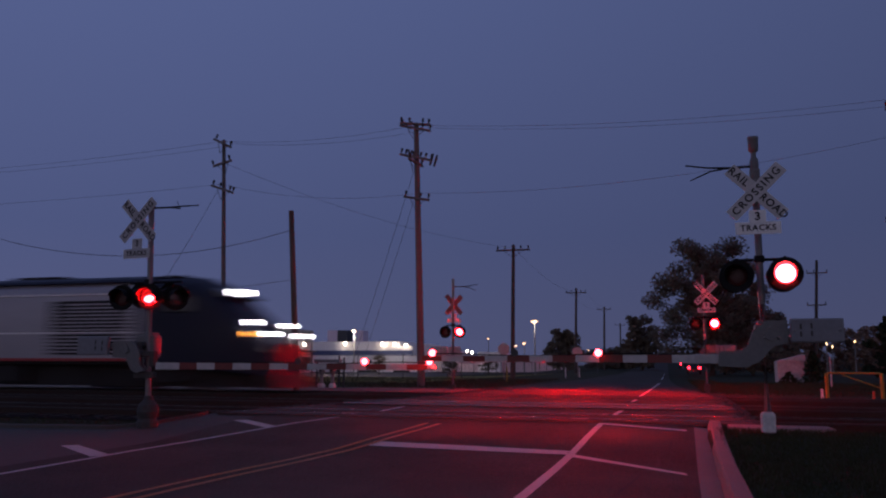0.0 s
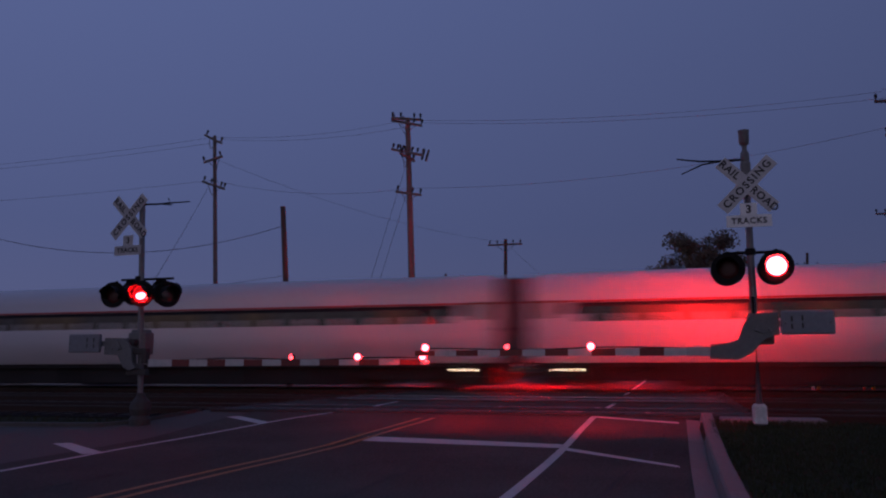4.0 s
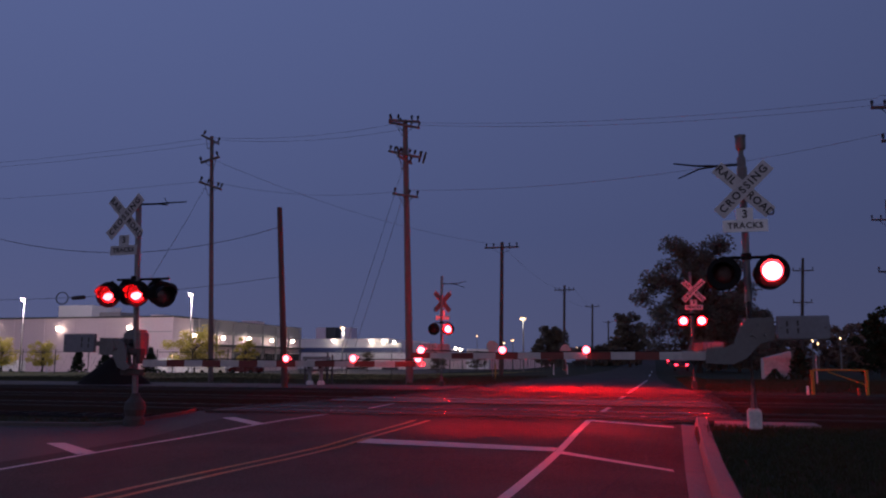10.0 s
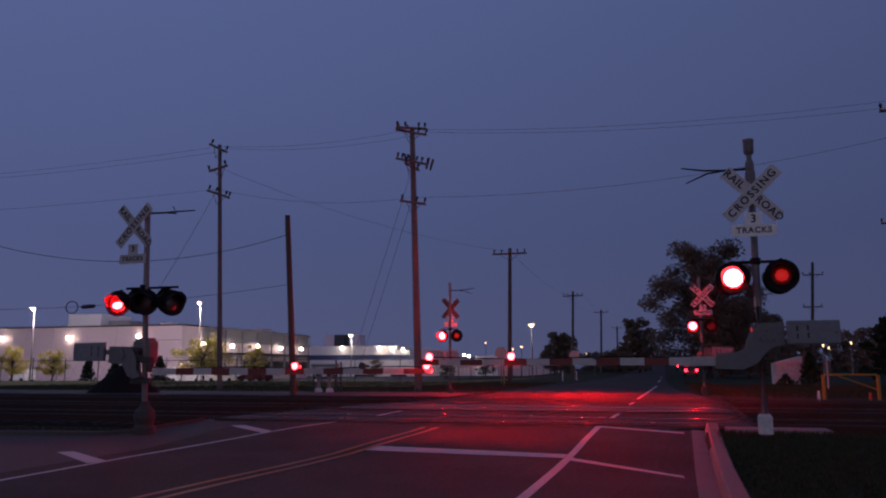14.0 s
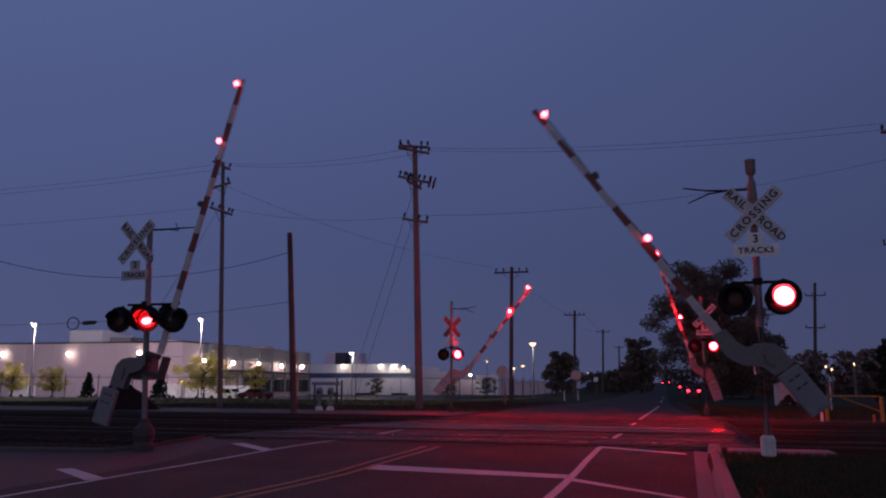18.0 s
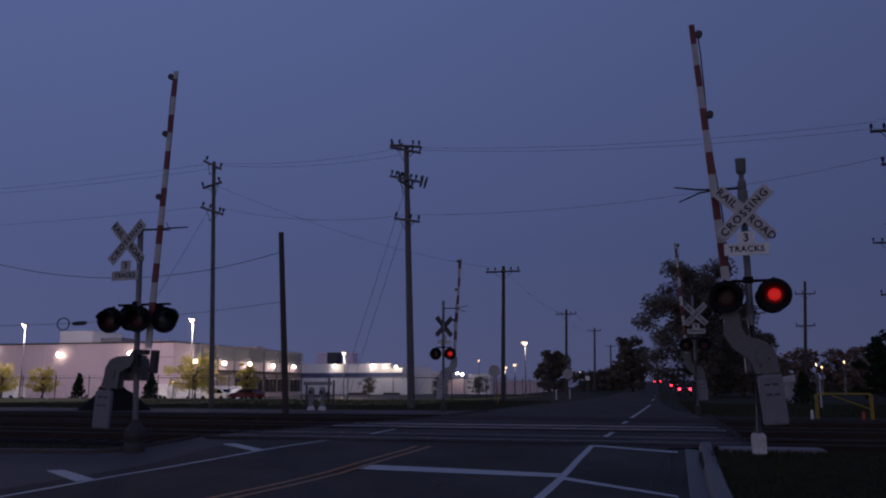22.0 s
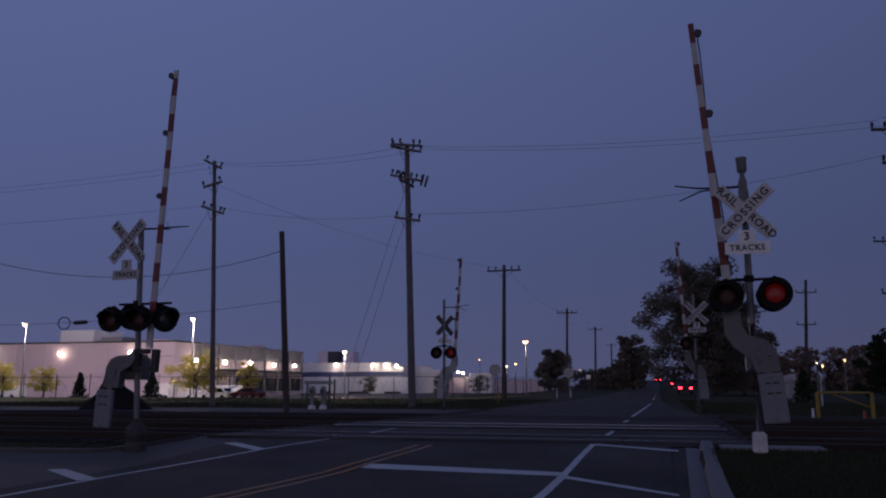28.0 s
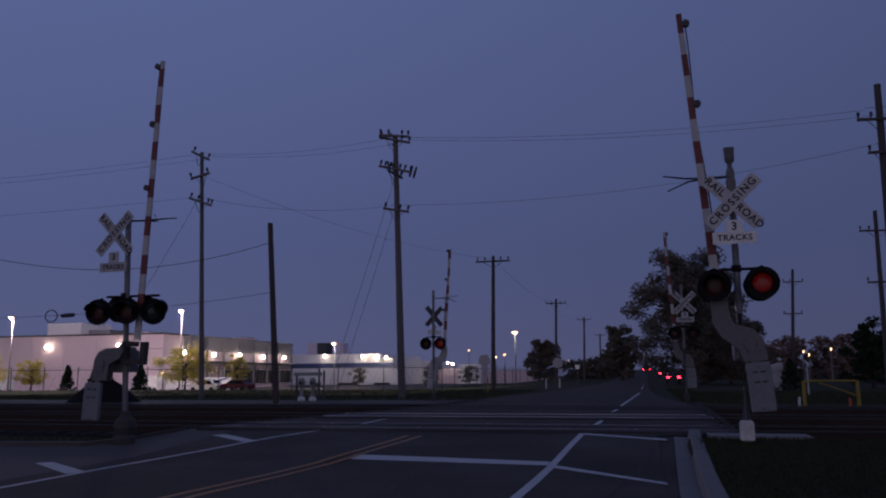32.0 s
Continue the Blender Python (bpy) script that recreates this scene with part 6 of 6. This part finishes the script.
for x, top in ((-0.60, 1.22), (0.50, 1.42), (0.74, 1.34)):
    bm = bm_new()
    add_box(bm, (x, 0.12, top / 2 - 0.1), (0.07, 0.07, top + 0.2), bevel=0.008)
    part("post", bm, FENCE_STEEL, meters, "dark steel post", smooth=False)
for x in (-0.28, 0.27):
    bm = bm_new()
    add_lathe(bm, [(0, 1.02), (0.07, 1.01), (0.13, 0.95), (0.15, 0.84), (0.15, 0.70), (0.10, 0.62), (0.075, 0.54), (0.075, 0.22), (0.11, 0.16), (0.13, -0.1), (0, -0.1)], pose(x, -0.05, 0), 16)
    pedestal = part("pedestal", bm, CABINET, meters, "grey rounded meter pedestal")
    bm = bm_new()
    add_lathe(bm, [(0, 0.06), (0.05, 0.055), (0.085, 0.03), (0.09, 0.0), (0, 0.0)], pose(x, -0.195, 0.80, 90), 16)
    part("meter_glass", bm, GREY_LENS, pedestal, "round glass meter")
    bm = bm_new()
    add_lathe(bm, [(0.17, -0.1), (0.17, 0.06), (0.14, 0.14), (0.10, 0.17), (0, 0.17)], pose(x, -0.05, 0), 16)
    part("foot", bm, PALE_BASE, pedestal, "pale cast foot")
bm = bm_new()
add_box(bm, (0, 0, 1.18), (1.26, 0.36, 0.15), bevel=0.02)
part("roof_plate", bm, CABINET, meters, smooth=False)
bm = bm_new()
add_box(bm, (0.06, 0.12, 0.62), (1.36, 0.04, 0.06))
part("back_rail", bm, FENCE_STEEL, meters, smooth=False)


def road_sign(label, x, y, h, shape, mat):
    sgn = thing("road_sign", label, "road sign", "road signs", pose(x, y, 0))
    bm = bm_new()
    add_box(bm, (0, 0.03, h / 2), (0.06, 0.04, h))
    part("post", bm, GALV, sgn, smooth=False)
    bm = bm_new()
    n = {"round": 28, "octagon": 8}.get(shape, 4)
    r = {"round": 0.45, "octagon": 0.44}.get(shape, 0.42)
    off = math.pi / 8 if n == 8 else math.pi / 4 if n == 4 else 0
    add_prism(bm, [(r * math.cos(off + 2 * math.pi * k / n), h - 0.1 + r * math.sin(off + 2 * math.pi * k / n)) for k in range(n)], -0.008, 0.004)
    part("sign_plate", bm, mat, sgn, smooth=False)


road_sign("back of a round advance warning sign", -7.6, 71, 2.25, "round", SIGN_BACK)
road_sign("back of an octagonal sign beside the fence", -10.9, 54.5, 2.2, "octagon", SIGN_BACK)
road_sign("back of a square road sign", -9.3, 112, 2.3, "square", SIGN_WHITE)
for x, y, h, mat, label in ((-10.2, 52, 1.0, YELLOW_STEEL, "short yellow cable marker post"), (-8.8, 72, 0.9, WHITE_PAINT, "short white plastic marker post"), (-8.2, 78, 0.9, WHITE_PAINT, "short white plastic marker post"), (5.0, 29.6, 0.32, WHITE_PAINT, "short white marker stake in ballast"), (6.6, 29.7, 0.26, ORANGE, "short orange marker stake in ballast"), (-52.5, 60, 1.0, WHITE_PAINT, "short white yard marker post"), (-41, 62, 1.1, WHITE_PAINT, "short white yard marker post"), (7.9, 44, 1.6, SIGN_DIRTY, "weathered white marker post")):
    bm = bm_new()
    add_lathe(bm, [(0, h), (0.04, h - 0.02), (0.05, 0.0), (0, 0)], pose(x, y, ground_z(x, y)), 10)
    single("marker_post", bm, mat, label, "marker post", "marker posts")
# heap of dark ballast beside the tracks
bm = bm_new()
N = 26
grid = []
for j in range(N):
    row = []
    for i in range(N):
        u, v = -1 + 2 * i / (N - 1), -1 + 2 * j / (N - 1)
        r = math.hypot(u, v)
        h = max(0, 1 - r) ** 0.9 * 1.9 + 0.12 * noise.noise(Vector((u * 4, v * 4, 1))) * (r < 0.95)
        row.append(bm.verts.new((-23.8 + u * 1.7, 31.4 + v * 1.4, -0.06 + h * 0.72)))
    grid.append(row)
for r0_, r1_ in zip(grid, grid[1:]):
    for i in range(N - 1):
        bm.faces.new((r0_[i], r0_[i + 1], r1_[i + 1], r1_[i]))
single("gravel_mound", bm, BALLAST, "dark heap of crushed stone beside the tracks", "stone heap")

# ---- grass as loose blades ----
rnd = random.Random(77)


def grass(name, label, x0, x1, y0, y1, count, h):
    verts, faces = [], []
    for k in range(count):
        x, y = rnd.uniform(x0, x1), rnd.uniform(y0, y1)
        z = ground_z(x, y) - 0.01
        a, hh = rnd.uniform(0, 6.28), h * rnd.uniform(0.5, 1.3)
        dx, dy = 0.012 * math.cos(a), 0.012 * math.sin(a)
        lx, ly = rnd.uniform(-0.4, 0.4) * hh, rnd.uniform(-0.4, 0.4) * hh
        i = len(verts)
        verts += [(x - dx, y - dy, z), (x + dx, y + dy, z), (x + lx, y + ly, z + hh)]
        faces.append((i, i + 1, i + 2))
    me = bpy.data.meshes.new(name)
    me.from_pydata(verts, [], faces)
    me.materials.append(GRASS_BLADE)
    return tagged(new(name, me), label, "grass", kind="stuff")


grass("verge_grass", "short dark grass on the verge behind the kerb", 0.80, 6.0, 7.0, 15.1, 30000, 0.07)
grass("far_verge_grass", "rough dark grass beyond the tracks", 2.0, 16, 30.8, 52, 22000, 0.16)
grass("crossing_edge_grass", "sparse dark grass at the edge of the far shoulder", 1.35, 3.0, 34, 62, 8000, 0.13)
grass("track_weeds", "thin dark weeds beside the near track", -24, -10.7, 14.1, 15.9, 5000, 0.08)
grass("yard_grass", "rough grass in front of the yard", -40, -7.7, 35.5, 60, 32000, 0.18)

# loose stones that lie along the edges of the crossing and in the ballast
rnd = random.Random(31)
verts, faces = [], []
for k in range(5200):
    if k < 1600:
        x, y = rnd.gauss(1.85, 0.22), rnd.uniform(16.6, 29.0)
    elif k < 2600:
        y = rnd.uniform(17.0, 34.5)
        x = along(EDGE_L, y) + rnd.gauss(-0.1, 0.2)
    else:
        x, y = rnd.choice((rnd.uniform(-24, -10.2), rnd.uniform(2.0, 12))), rnd.uniform(16.2, 29.0)
    z = max([tz - 0.185 - max(0, abs(y - ty) - 1.6) * 0.45 for ty, tz in TRACKS]) if (x < along(EDGE_L, y) - 0.15 or x > 1.75) and y < 28.5 else road_z(y) - 0.01
    r = rnd.uniform(0.02, 0.055)
    i = len(verts)
    for q in ((1, 0, 0), (-1, 0, 0), (0, 1, 0), (0, -1, 0), (0, 0, 1), (0, 0, -1)):
        verts.append((x + q[0] * r * rnd.uniform(0.6, 1.2), y + q[1] * r * rnd.uniform(0.6, 1.2), z + r * 0.3 + q[2] * r * rnd.uniform(0.5, 0.9)))
    faces += [(i + a, i + b, i + c) for a, b, c in ((0, 2, 4), (2, 1, 4), (1, 3, 4), (3, 0, 4), (2, 0, 5), (1, 2, 5), (3, 1, 5), (0, 3, 5))]
me = bpy.data.meshes.new("loose_stones")
me.from_pydata(verts, [], faces)
me.materials.append(GRAVEL)
tagged(new("loose_stones", me), "loose grey ballast stones beside the crossing", "stones", kind="stuff")
# tar-sealed cracks in the asphalt
for k, (x0, y0, x1, y1) in enumerate(((-8.6, 16.35, 0.2, 16.15), (-7.9, 23.9, 0.1, 24.2), (-6.6, 7.0, -6.9, 15.8), (-3.3, 6.0, -3.0, 12.2), (-0.6, 8.5, 0.1, 14.6), (-4.9, 13.9, -1.4, 14.6))):
    pts, n = [], 26
    for i in range(n + 1):
        f = i / n
        x, y = x0 + (x1 - x0) * f, y0 + (y1 - y0) * f
        w = 0.10 * noise.noise(Vector((x * 1.3, y * 1.3, k)))
        nx, ny = (y1 - y0), -(x1 - x0)
        s_ = math.hypot(nx, ny)
        nx, ny = nx / s_, ny / s_
        g = 0.016 + 0.012 * noise.noise(Vector((x * 3, y * 3, 7 + k)))
        pts.append(((x + nx * (w - g), y + ny * (w - g)), (x + nx * (w + g), y + ny * (w + g))))
    road_mark("tar_seam", pts, TAR, "dark tar-sealed crack in the asphalt", 0.005 if y0 < 20 else 0.014, "tar seams")

# ---- pieces of the crossing and the tracks ----
road_ob = bpy.data.objects["road"]
for (ty, tz), (tl, tr) in zip(TRACKS, TRACK_ENDS):
    long = (tr - tl) / 5
    for y0, y1 in ((ty - 1.45, ty - 0.80), (ty - 0.665, ty - 0.012), (ty + 0.012, ty + 0.665), (ty + 0.80, ty + 1.45)):
        me = None
        for k in range(5):
            if me is None:
                bm = bm_new()
                add_box(bm, (0, 0, 0), (long - 0.012, y1 - y0, 0.06), bevel=0.008)
                me = mesh_of("crossing_panel", bm, PANEL)
            ob = new("crossing_panel", me)
            ob.parent, ob.location = road_ob, (tl + long * (k + 0.5), (y0 + y1) / 2, tz - 0.022)
bm = bm_new()
add_box(bm, (0, 0, 0), (0.23, 2.6, 0.16), bevel=0.012)
TIE = mesh_of("tie", bm, TIE_WOOD)
rnd = random.Random(5)
for track, (ty, tz), (tl, tr) in zip(track_obs, TRACKS, TRACK_ENDS):
    for x0, n, d in ((tl - 0.35, 62, -0.53), (tr + 0.35, 46, 0.53)):
        for k in range(n):
            ob = new("tie", TIE)
            ob.parent = track
            ob.matrix_basis = pose(x0 + d * k + rnd.uniform(-0.03, 0.03), ty + rnd.uniform(-0.04, 0.04), tz - 0.232, 0, 0, rnd.uniform(-1.5, 1.5))


def motions():
    for ob, rows in MOVES:
        walk(ob, rows)


motions()
